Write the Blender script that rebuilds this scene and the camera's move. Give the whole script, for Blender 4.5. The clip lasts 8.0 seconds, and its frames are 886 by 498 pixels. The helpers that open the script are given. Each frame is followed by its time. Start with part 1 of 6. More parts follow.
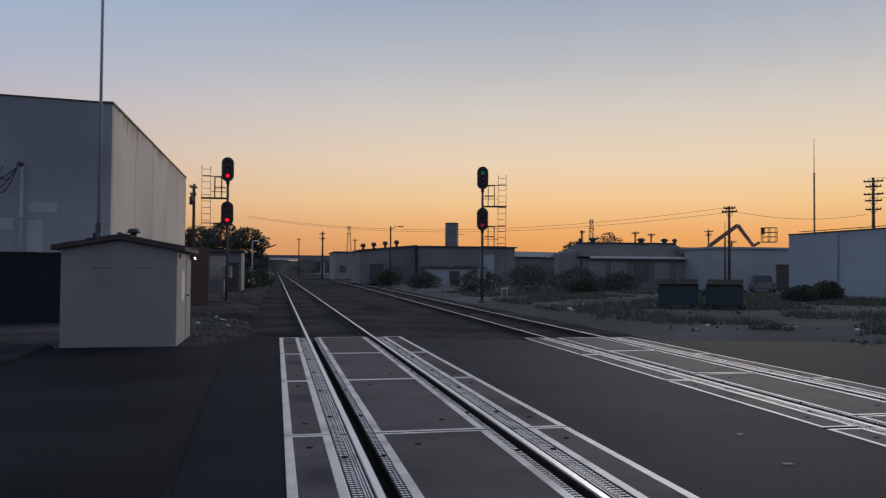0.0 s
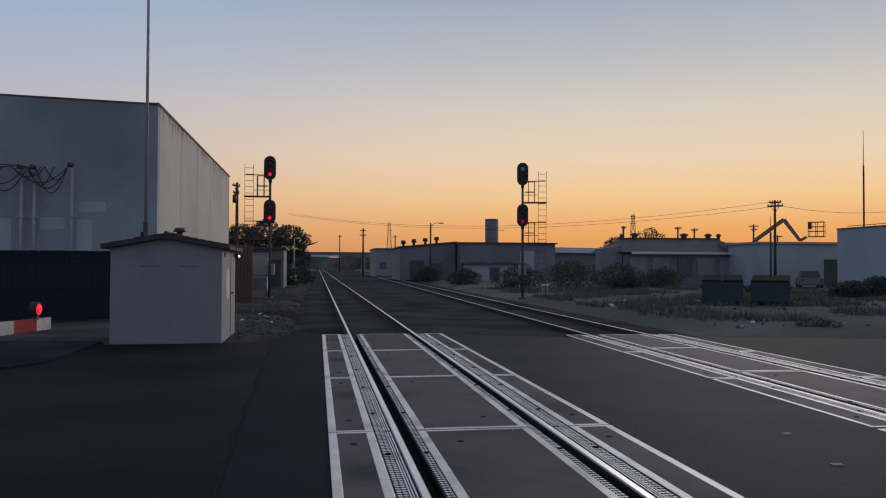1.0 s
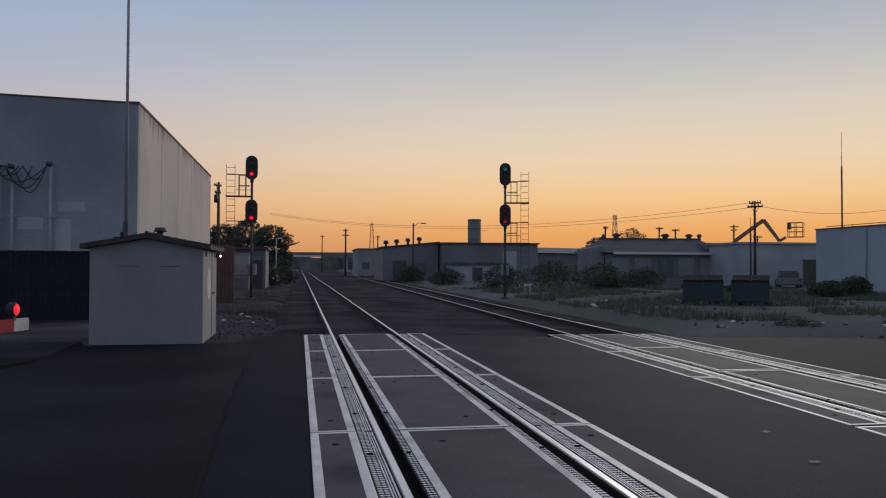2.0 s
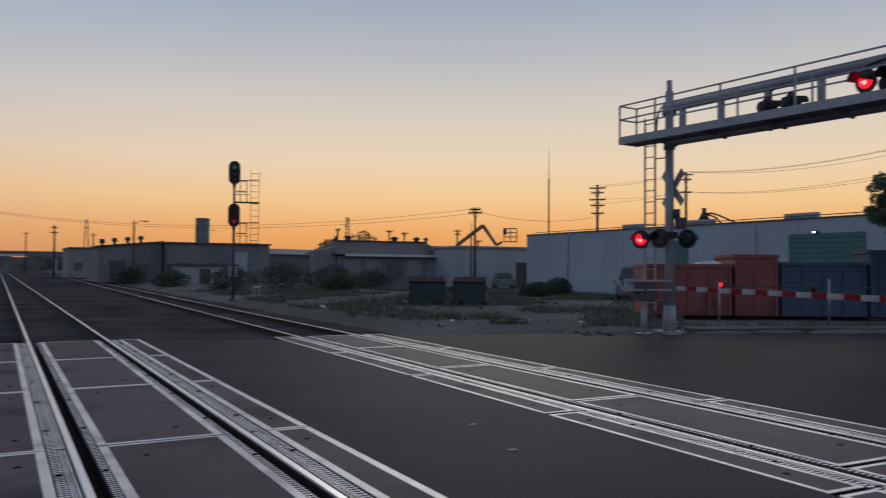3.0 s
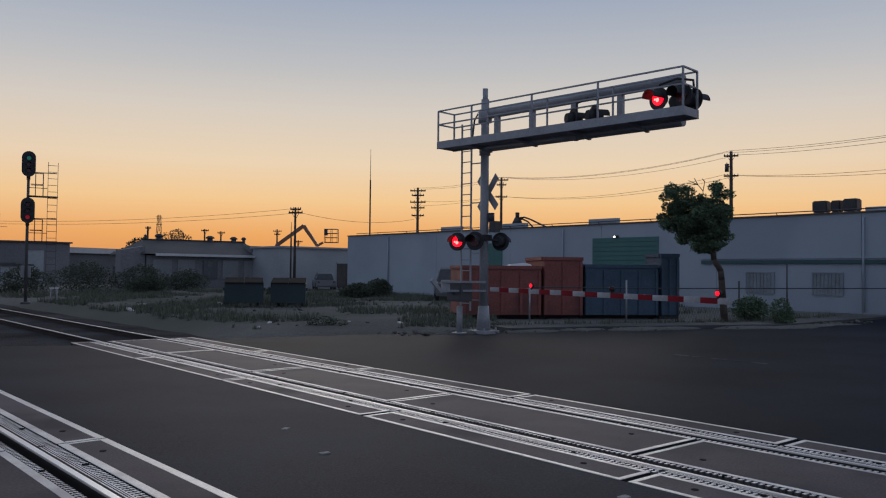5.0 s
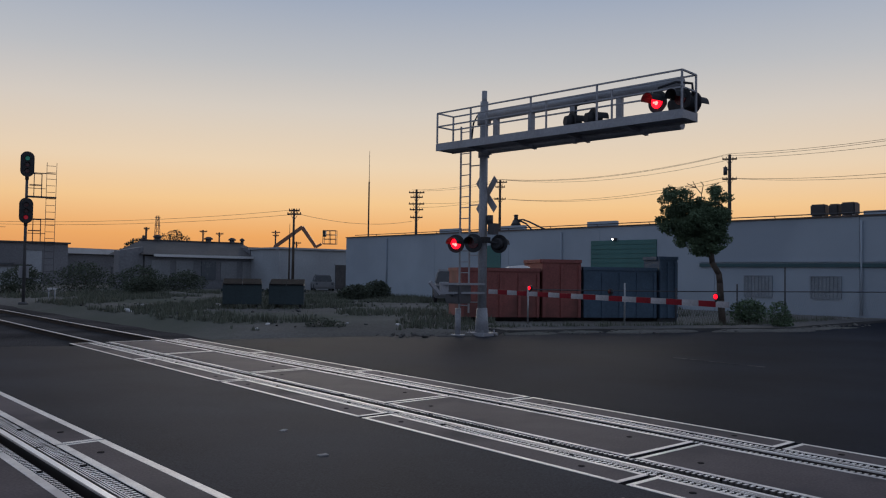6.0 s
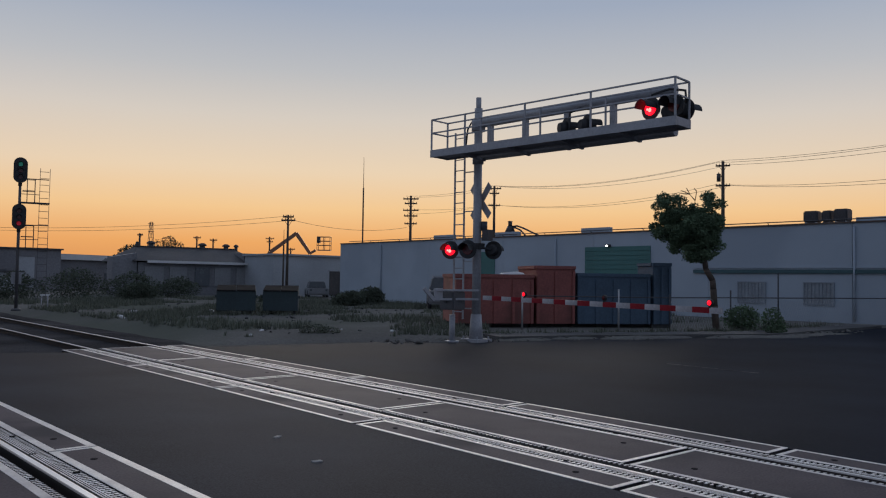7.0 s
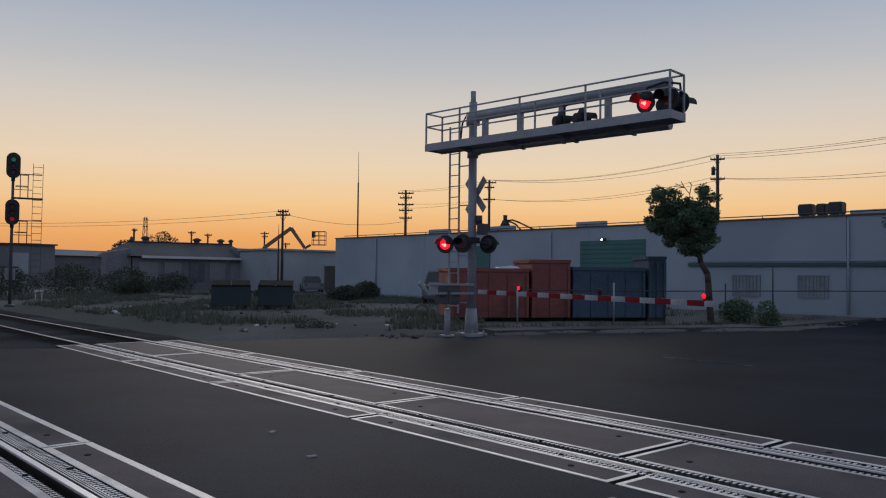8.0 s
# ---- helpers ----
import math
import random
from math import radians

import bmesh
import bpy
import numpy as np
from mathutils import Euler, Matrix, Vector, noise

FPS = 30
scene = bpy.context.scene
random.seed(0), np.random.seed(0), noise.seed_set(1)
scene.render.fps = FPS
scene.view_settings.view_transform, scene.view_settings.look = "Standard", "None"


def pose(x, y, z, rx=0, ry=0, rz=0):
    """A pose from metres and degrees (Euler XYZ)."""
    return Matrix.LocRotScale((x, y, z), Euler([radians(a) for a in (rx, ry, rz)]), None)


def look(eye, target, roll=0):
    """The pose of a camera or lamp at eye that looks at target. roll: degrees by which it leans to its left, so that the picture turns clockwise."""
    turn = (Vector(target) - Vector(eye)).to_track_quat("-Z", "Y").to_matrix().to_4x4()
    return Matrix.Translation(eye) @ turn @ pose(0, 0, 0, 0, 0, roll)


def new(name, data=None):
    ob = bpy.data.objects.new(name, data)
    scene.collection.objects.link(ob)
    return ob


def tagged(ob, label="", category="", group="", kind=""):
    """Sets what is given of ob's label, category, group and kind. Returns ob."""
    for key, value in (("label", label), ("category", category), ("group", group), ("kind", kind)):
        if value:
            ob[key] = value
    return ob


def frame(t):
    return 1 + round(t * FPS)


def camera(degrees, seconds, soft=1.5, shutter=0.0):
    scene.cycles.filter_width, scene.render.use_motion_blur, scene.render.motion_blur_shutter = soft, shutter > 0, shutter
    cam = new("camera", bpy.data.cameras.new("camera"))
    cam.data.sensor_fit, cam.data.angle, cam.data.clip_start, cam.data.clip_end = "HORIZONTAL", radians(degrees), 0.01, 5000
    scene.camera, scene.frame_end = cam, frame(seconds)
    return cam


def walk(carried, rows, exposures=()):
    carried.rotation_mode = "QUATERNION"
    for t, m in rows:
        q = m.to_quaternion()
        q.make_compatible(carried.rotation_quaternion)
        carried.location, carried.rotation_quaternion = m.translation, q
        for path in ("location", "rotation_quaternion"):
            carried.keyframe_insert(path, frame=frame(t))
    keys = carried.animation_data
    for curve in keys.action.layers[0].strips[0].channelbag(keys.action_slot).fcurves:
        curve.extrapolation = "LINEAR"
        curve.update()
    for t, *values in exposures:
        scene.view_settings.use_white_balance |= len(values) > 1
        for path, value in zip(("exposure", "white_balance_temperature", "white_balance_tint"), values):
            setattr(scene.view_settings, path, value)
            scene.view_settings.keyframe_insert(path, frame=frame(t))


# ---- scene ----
cam = camera(58.0, 8.0, soft=1.15, shutter=0.2)
PATH = [
    (0, (-0.722, 0.191, 1.542), (-0.314, 2.148, 1.596), 0.4),
    (0.2, (-0.728, 0.187, 1.544), (-0.38, 2.156, 1.593), 0.3),
    (0.5, (-0.723, 0.176, 1.547), (-0.405, 2.15, 1.592), 0.2),
    (1, (-0.743, 0.156, 1.562), (-0.433, 2.131, 1.606), 0.2),
    (1.2, (-0.754, 0.15, 1.562), (-0.448, 2.126, 1.607), 0.3),
    (2.3, (-0.715, 0.164, 1.556), (-0.288, 2.118, 1.6), -0.0),
    (2.5, (-0.683, 0.19, 1.555), (-0.129, 2.111, 1.603), 0.1),
    (2.7, (-0.651, 0.229, 1.549), (0.067, 2.095, 1.598), 0.1),
    (2.8, (-0.629, 0.224, 1.549), (0.176, 2.054, 1.598), 0.2),
    (3, (-0.58, 0.185, 1.558), (0.392, 1.932, 1.61), 0.4),
    (3.2, (-0.569, 0.186, 1.569), (0.54, 1.849, 1.62), 0.5),
    (3.5, (-0.52, 0.166, 1.56), (0.724, 1.731, 1.613), 0.6),
    (4, (-0.499, 0.179, 1.553), (0.821, 1.68, 1.609), 0.5),
    (4.5, (-0.507, 0.172, 1.556), (0.825, 1.663, 1.613), 0.5),
    (6, (-0.522, 0.167, 1.565), (0.814, 1.654, 1.628), 0.8),
    (6.5, (-0.527, 0.166, 1.561), (0.813, 1.648, 1.634), 0.9),
    (7, (-0.531, 0.158, 1.563), (0.815, 1.635, 1.642), 0.8),
    (7.5, (-0.523, 0.157, 1.562), (0.829, 1.629, 1.637), 0.6),
    (8, (-0.509, 0.173, 1.56), (0.847, 1.643, 1.625), 0.6),
]
walk(cam, [(t, look(eye, target, roll)) for t, eye, target, roll in PATH])
# ---- world and light: clear sky just after sunset, glow low over the far right ----
GLOW = radians(42)          # compass turn of the afterglow, clockwise from +y
world = bpy.data.worlds.new("dusk_sky")
scene.world = world
world.use_nodes = True
wn, wl = world.node_tree.nodes, world.node_tree.links
wn.clear()


def wnode(kind, **kw):
    n = wn.new(kind)
    for k, v in kw.items():
        n.inputs[k].default_value = v
    return n


def ramp_of(nodes, stops):
    n = nodes.new("ShaderNodeValToRGB")
    e = n.color_ramp.elements
    while len(e) < len(stops):
        e.new(0.5)
    for el, (p, c) in zip(e, stops):
        el.position, el.color = p, (*c, 1)
    return n


def wmath(op, a, b=None):
    n = wn.new("ShaderNodeMath")
    n.operation = op
    for i, v in enumerate((a, b)):
        if v is None:
            continue
        if isinstance(v, (int, float)):
            n.inputs[i].default_value = v
        else:
            wl.new(v, n.inputs[i])
    return n.outputs[0]


tc = wn.new("ShaderNodeTexCoord")
sep = wn.new("ShaderNodeSeparateXYZ")
wl.new(tc.outputs["Generated"], sep.inputs[0])
X, Y, Z = sep.outputs
elev = wmath("MULTIPLY", wmath("ARCSINE", Z), 2 / math.pi)
flat = wmath("POWER", wmath("ADD", wmath("MULTIPLY", X, X), wmath("MULTIPLY", Y, Y)), 0.5)
toward = wmath("DIVIDE", wmath("ADD", wmath("MULTIPLY", X, math.sin(GLOW)), wmath("MULTIPLY", Y, math.cos(GLOW))), wmath("MAXIMUM", flat, 0.001))


def span(value, lo, hi, to_lo, to_hi):
    n = wn.new("ShaderNodeMapRange")
    n.interpolation_type = "SMOOTHSTEP"
    for i, v in enumerate((lo, hi, to_lo, to_hi)):
        n.inputs[i + 1].default_value = v
    wl.new(value, n.inputs[0])
    return n.outputs[0]


west = ramp_of(wn, [(0.0, (0.70, 0.27, 0.085)), (0.028, (0.855, 0.40, 0.13)), (0.055, (0.90, 0.58, 0.285)), (0.084, (0.83, 0.65, 0.455)), (0.126, (0.67, 0.605, 0.535)),
                    (0.161, (0.505, 0.512, 0.53)), (0.211, (0.345, 0.40, 0.505)), (0.33, (0.27, 0.33, 0.45)), (1.0, (0.13, 0.15, 0.205))])
flank = ramp_of(wn, [(0.0, (0.45, 0.24, 0.16)), (0.05, (0.64, 0.42, 0.29)), (0.09, (0.58, 0.47, 0.44)), (0.14, (0.42, 0.45, 0.57)),
                     (0.2, (0.32, 0.43, 0.60)), (0.33, (0.26, 0.35, 0.51)), (1.0, (0.13, 0.15, 0.205))])
wl.new(elev, west.inputs[0])
wl.new(elev, flank.inputs[0])
east = ramp_of(wn, [(0.0, (0.20, 0.235, 0.32)), (0.06, (0.265, 0.31, 0.43)), (0.14, (0.30, 0.37, 0.51)), (0.3, (0.25, 0.31, 0.45)), (1.0, (0.13, 0.15, 0.205))])
wl.new(elev, east.inputs[0])
back = wn.new("ShaderNodeMixRGB")
wl.new(span(toward, -0.5, 0.25, 0.0, 1.0), back.inputs[0])
wl.new(east.outputs[0], back.inputs[1])
wl.new(flank.outputs[0], back.inputs[2])
mix = wn.new("ShaderNodeMixRGB")
wl.new(span(toward, 0.35, 0.99, 0.0, 1.0), mix.inputs[0])
wl.new(back.outputs[0], mix.inputs[1])
wl.new(west.outputs[0], mix.inputs[2])
bg = wnode("ShaderNodeBackground")
wl.new(mix.outputs[0], bg.inputs[0])
wo = wn.new("ShaderNodeOutputWorld")
wl.new(bg.outputs[0], wo.inputs[0])

# the afterglow itself: a broad soft warm light from low in the west
sun = new("afterglow", bpy.data.lights.new("afterglow", "SUN"))
sun.data.energy, sun.data.angle, sun.data.color = 1.5, radians(44), (1.0, 0.91, 0.82)
sun.matrix_basis = look((math.sin(GLOW) * 50, math.cos(GLOW) * 50, 3.8), (0, 0, 0))

# ---- materials ----
def mat(name, color, rough=0.7, metal=0.0, vary=0.25, grain=40.0, blotch=1.5, bump=0.15, dist=0.01, emit=None, strength=0.0, spread=0.0, stain=None, stain_at=0.62, gloss=0.5):
    """A surface with fine grain, broad blotches, optional stains and a fine relief, in metres."""
    m = bpy.data.materials.new(name)
    m.use_nodes = True
    n, l = m.node_tree.nodes, m.node_tree.links
    p = n["Principled BSDF"]
    co = n.new("ShaderNodeTexCoord")
    fine, broad = n.new("ShaderNodeTexNoise"), n.new("ShaderNodeTexNoise")
    fine.inputs["Scale"].default_value, fine.inputs["Detail"].default_value = grain, 5
    broad.inputs["Scale"].default_value, broad.inputs["Detail"].default_value = blotch, 6
    for t in (fine, broad):
        l.new(co.outputs["Object"], t.inputs["Vector"])
    add = n.new("ShaderNodeMath")
    add.operation = "MULTIPLY_ADD"
    l.new(fine.outputs[0], add.inputs[0])
    add.inputs[1].default_value = 0.5
    half = n.new("ShaderNodeMath")
    half.operation = "MULTIPLY"
    half.inputs[1].default_value = 0.5
    l.new(broad.outputs[0], half.inputs[0])
    l.new(half.outputs[0], add.inputs[2])
    val = add.outputs[0]
    if spread:
        oi = n.new("ShaderNodeObjectInfo")
        s = n.new("ShaderNodeMath")
        s.operation = "MULTIPLY_ADD"
        l.new(oi.outputs["Random"], s.inputs[0])
        s.inputs[1].default_value = spread
        l.new(val, s.inputs[2])
        val = s.outputs[0]
    lo, hi = [max(c * (1 - vary * 1.6), 0) for c in color], [min(c * (1 + vary * 1.6), 1) for c in color]
    r = ramp_of(n, [(0.3, lo), (0.7, hi)])
    l.new(val, r.inputs[0])
    out = r.outputs[0]
    if stain:
        st = n.new("ShaderNodeTexNoise")
        st.inputs["Scale"].default_value, st.inputs["Detail"].default_value = blotch * 0.6, 8
        mp = n.new("ShaderNodeMapping")
        mp.inputs["Location"].default_value = (3.7, 1.3, 5.1)
        l.new(co.outputs["Object"], mp.inputs[0])
        l.new(mp.outputs[0], st.inputs["Vector"])
        sr = ramp_of(n, [(stain_at - 0.08, (0, 0, 0)), (stain_at + 0.08, (1, 1, 1))])
        l.new(st.outputs[0], sr.inputs[0])
        mx = n.new("ShaderNodeMixRGB")
        mx.inputs[2].default_value = (*stain, 1)
        l.new(sr.outputs[0], mx.inputs[0])
        l.new(out, mx.inputs[1])
        out = mx.outputs[0]
    l.new(out, p.inputs["Base Color"])
    rr = n.new("ShaderNodeMapRange")
    rr.inputs[3].default_value, rr.inputs[4].default_value = max(rough - 0.12, 0.02), min(rough + 0.12, 1)
    l.new(val, rr.inputs[0])
    l.new(rr.outputs[0], p.inputs["Roughness"])
    p.inputs["Metallic"].default_value = metal
    p.inputs["Specular IOR Level"].default_value = gloss
    if bump:
        b = n.new("ShaderNodeBump")
        b.inputs["Strength"].default_value, b.inputs["Distance"].default_value = bump, dist
        l.new(fine.outputs[0], b.inputs["Height"])
        l.new(b.outputs[0], p.inputs["Normal"])
    if emit:
        p.inputs["Emission Color"].default_value = (*emit, 1)
        p.inputs["Emission Strength"].default_value = strength
    return m


# west and east asphalt darker than the middle: uneven light put into colour
WEST_ASPHALT = mat("dimmed_west_asphalt", (0.029, 0.028, 0.031), 0.66, 0, 0.38, 60, 0.35, 0.5, 0.006, stain=(0.018, 0.018, 0.021), stain_at=0.56, gloss=0.015)
EAST_ASPHALT = mat("dimmed_east_asphalt", (0.024, 0.027, 0.036), 0.7, 0, 0.38, 60, 0.35, 0.5, 0.006, stain=(0.023, 0.026, 0.034), gloss=0.015)
ASPHALT = mat("asphalt", (0.039, 0.042, 0.052), 0.7, 0, 0.38, 60, 0.35, 0.5, 0.006, stain=(0.031, 0.034, 0.043), gloss=0.02)
FRESH = mat("fresh_asphalt", (0.022, 0.025, 0.031), 0.7, 0, 0.25, 70, 0.6, 0.4, 0.006, gloss=0.015)
CONCRETE = mat("panel_concrete", (0.114, 0.096, 0.099), 0.62, 0, 0.25, 45, 1.2, 0.2, 0.004, spread=0.14, stain=(0.07, 0.065, 0.071), gloss=0.02)
PAVING = mat("old_concrete", (0.085, 0.082, 0.08), 0.85, 0, 0.3, 30, 0.8, 0.3, 0.008, stain=(0.045, 0.043, 0.04))
DIRT = mat("dirt", (0.175, 0.168, 0.155), 0.95, 0, 0.25, 12, 0.18, 0.8, 0.03, stain=(0.125, 0.13, 0.11), stain_at=0.55, gloss=0.0)
BALLAST = mat("ballast", (0.082, 0.077, 0.077), 0.95, 0, 0.5, 26, 0.4, 1.0, 0.05, gloss=0.0)
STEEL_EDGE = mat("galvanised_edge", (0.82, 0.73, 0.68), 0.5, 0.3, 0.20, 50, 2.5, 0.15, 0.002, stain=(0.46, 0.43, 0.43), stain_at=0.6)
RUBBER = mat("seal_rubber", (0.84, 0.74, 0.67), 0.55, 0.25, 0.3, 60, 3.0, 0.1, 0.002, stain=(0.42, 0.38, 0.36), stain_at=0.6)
# darker copy of the seal colour: shade painted on rib and lug sides
RUBBER_SHADED = mat("seal_shade", (0.13, 0.118, 0.11), 0.85, gloss=0.1)
# dark colour for the edge sides: shade of the joints plus grime
EDGE_SHADE_GRIME = mat("shaded_grimy_edge_side", (0.035, 0.032, 0.032), 0.9, gloss=0.05)
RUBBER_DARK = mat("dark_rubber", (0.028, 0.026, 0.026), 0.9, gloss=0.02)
RAIL = mat("rail_steel", (0.80, 0.82, 0.87), 0.38, 1.0, 0.12, 40, 1.0, 0.03, 0.001)
RAIL_DULL = mat("duller_rail_steel", (0.60, 0.60, 0.62), 0.5, 1.0, 0.15, 40, 1.0, 0.03, 0.001)
RAIL_SHOULDER = mat("rail_shoulder", (0.42, 0.385, 0.36), 0.5, 0.8, 0.2, 40, 1.0, 0.05, 0.001)
CINDER = mat("cinder_dirt", (0.095, 0.088, 0.09), 0.95, 0, 0.4, 16, 0.5, 0.9, 0.03, stain=(0.05, 0.046, 0.047), stain_at=0.55, gloss=0.0)
OILY = mat("oily_concrete", (0.038, 0.038, 0.043), 0.85, 0, 0.35, 30, 0.6, 0.3, 0.008, stain=(0.016, 0.017, 0.021), stain_at=0.5, gloss=0.05)
RAIL_SIDE = mat("rail_rust", (0.045, 0.034, 0.029), 0.75, 0.2)
TIE = mat("tie_wood", (0.055, 0.045, 0.038), 0.9)


# ---- building blocks ----
def box(bm, c, s, rot=0.0, mi=0):
    """A box of size s round c, turned by rot degrees about z."""
    m = Matrix.Translation(c) @ Matrix.Rotation(radians(rot), 4, "Z") @ Matrix.Diagonal((*s, 1))
    g = bmesh.ops.create_cube(bm, size=1, matrix=m)
    for f in {f for v in g["verts"] for f in v.link_faces}:
        f.material_index = mi


def rod(bm, a, b, r, r2=None, seg=10, mi=0):
    """A round bar from a to b."""
    a, b = Vector(a), Vector(b)
    d = b - a
    m = Matrix.Translation((a + b) / 2) @ d.to_track_quat("Z", "Y").to_matrix().to_4x4()
    g = bmesh.ops.create_cone(bm, cap_ends=True, segments=seg, radius1=r, radius2=r if r2 is None else r2, depth=d.length, matrix=m)
    for f in {f for v in g["verts"] for f in v.link_faces}:
        f.material_index = mi
        f.smooth = seg > 6 and len(f.verts) == 4


def bar(bm, a, b, w, h):
    """A square-cut bar from a to b, w wide and h high."""
    a, b = Vector(a), Vector(b)
    d = b - a
    m = Matrix.Translation((a + b) / 2) @ d.to_track_quat("Y", "Z").to_matrix().to_4x4() @ Matrix.Diagonal((w, d.length, h, 1))
    bmesh.ops.create_cube(bm, size=1, matrix=m)


def pipe(bm, pts, r, seg=8):
    """A round tube through the points, one closed skin."""
    pts = [Vector(p) for p in pts]
    rings = []
    for i, p in enumerate(pts):
        d = (pts[min(i + 1, len(pts) - 1)] - pts[max(i - 1, 0)]).normalized()
        q = d.to_track_quat("Z", "Y").to_matrix()
        rings.append([bm.verts.new(p + q @ Vector((r * math.cos(6.2832 * k / seg), r * math.sin(6.2832 * k / seg), 0))) for k in range(seg)])
    for a, b in zip(rings, rings[1:]):
        for k in range(seg):
            bm.faces.new((a[k], a[(k + 1) % seg], b[(k + 1) % seg], b[k])).smooth = True
    bm.faces.new(list(reversed(rings[0])))
    bm.faces.new(rings[-1])


def prism(bm, outline, axis, lo, hi):
    """An outline of (u, v) pairs drawn out along x, y or z."""
    put = {"x": lambda u, v, w: (w, u, v), "y": lambda u, v, w: (u, w, v), "z": lambda u, v, w: (u, v, w)}[axis]
    ends = [[bm.verts.new(put(u, v, w)) for u, v in outline] for w in (lo, hi)]
    n = len(outline)
    bm.faces.new(ends[0])
    bm.faces.new(list(reversed(ends[1])))
    for i in range(n):
        bm.faces.new((ends[0][i], ends[1][i], ends[1][(i + 1) % n], ends[0][(i + 1) % n]))
    bmesh.ops.recalc_face_normals(bm, faces=bm.faces)


def soften(bm, w, seg=2):
    bmesh.ops.bevel(bm, geom=[e for e in bm.edges if e.is_manifold and e.calc_face_angle(0) > 0.6], offset=w, segments=seg, affect="EDGES", clamp_overlap=True)


def mesh_of(name, bm, *mats):
    me = bpy.data.meshes.new(name)
    bm.to_mesh(me)
    bm.free()
    for m in mats:
        me.materials.append(m)
    return me


def part(name, bm, material, parent, label=""):
    mats = material if isinstance(material, (list, tuple)) else (material,)
    ob = new(name, mesh_of(name, bm, *mats))
    ob.parent = parent
    return tagged(ob, label)


def thing(name, m, label, category, group="", kind=""):
    ob = new(name)
    ob.matrix_basis = m
    ob.empty_display_size = 0.2
    return tagged(ob, label, category, group, kind)


def solid(name, bm, material, label, category, kind="", m=None):
    mats = material if isinstance(material, (list, tuple)) else (material,)
    ob = new(name, mesh_of(name, bm, *mats))
    if m is not None:
        ob.matrix_basis = m
    return tagged(ob, label, category, "", kind)


B = bmesh.new

# ---- the lie of the land ----
Z2 = -0.10                    # top of the second track
T2X, T2TURN = 6.19, -1.39     # the second track at y = 0 and its heading


def track2_x(y):
    return T2X + 0.0242 * y


def road_edge(x):
    """The far edge of the cross road."""
    return 18.65 if -1.0 < x < 8.0 else (18.45 - 0.30 * (x - 8) if x < 18 else max(15.45 - 0.46 * (x - 18), 12.2)) if x >= 8 else 17.15


def ground_z(x, y):
    dirt = -0.10 if x > 8 else -0.06
    if -1.2 < x < 9.5 + 0.024 * max(y, 0):
        dirt = -0.30
    if y < road_edge(x) + 0.5:
        dirt = -0.35
    return dirt + 0.03 * noise.noise((x * 0.35, y * 0.35, 0)) + (0.09 * noise.noise((x * 0.09, y * 0.09, 4)) if y > 24 and x > 11 else 0)


def ground():
    xs = [-1500, -700, -300, -150, -80, -50] + [-40 + i * 1.0 for i in range(41)] + [1 + i for i in range(60)] + [70, 85, 110, 160, 300, 700, 1500]
    ys = [-800, -300, -100, -40, -20, -10, 0, 8] + [11 + i for i in range(60)] + [75, 82, 90, 100, 115, 135, 160, 200, 260, 400, 700, 1500, 3000]
    bm = B()
    grid = [[bm.verts.new((x, y, ground_z(x, y))) for x in xs] for y in ys]
    for r0, r1 in zip(grid, grid[1:]):
        for i in range(len(xs) - 1):
            f = bm.faces.new((r0[i], r0[i + 1], r1[i + 1], r1[i]))
            f.smooth = True
            c = f.calc_center_median()
            f.material_index = 1 if -40 < c.x < 1 and 10 < c.y < 75 else 0
    g = solid("ground", bm, DIRT, "bare dirt and dry weeds beside the tracks", "ground", "structure")
    g.data.materials.append(CINDER)
    return g


ground()


def sheet(name, outline, top, depth, material, label, category):
    """A slab with an uneven outline of (x, y) and a top height that may vary."""
    bm = B()
    tops = [bm.verts.new((x, y, top(x, y))) for x, y in outline]
    lows = [bm.verts.new((x, y, top(x, y) - depth)) for x, y in outline]
    n = len(outline)
    bm.faces.new(tops)
    for i in range(n):
        bm.faces.new((tops[i], lows[i], lows[(i + 1) % n], tops[(i + 1) % n]))
    bmesh.ops.recalc_face_normals(bm, faces=bm.faces)
    bmesh.ops.triangulate(bm, faces=[f for f in bm.faces if len(f.verts) > 4])
    return solid(name, bm, material, label, category, "structure")


rng = random.Random(4)
wob = lambda a: rng.uniform(-a, a)
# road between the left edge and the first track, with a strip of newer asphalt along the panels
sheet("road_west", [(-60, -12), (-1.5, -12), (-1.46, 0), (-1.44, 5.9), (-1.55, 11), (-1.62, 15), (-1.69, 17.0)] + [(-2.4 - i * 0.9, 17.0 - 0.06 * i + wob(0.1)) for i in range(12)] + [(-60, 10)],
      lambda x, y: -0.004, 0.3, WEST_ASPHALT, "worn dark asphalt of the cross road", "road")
sheet("road_patch", [(-1.5, -12), (-0.64, -12), (-0.64, 18.55), (-0.9, 18.75), (-1.5, 18.6), (-1.72, 17.9), (-1.69, 17.0), (-1.62, 15), (-1.55, 11), (-1.44, 5.9), (-1.46, 0)],
      lambda x, y: -0.008, 0.3, FRESH, "newer darker asphalt strip along the crossing", "road")
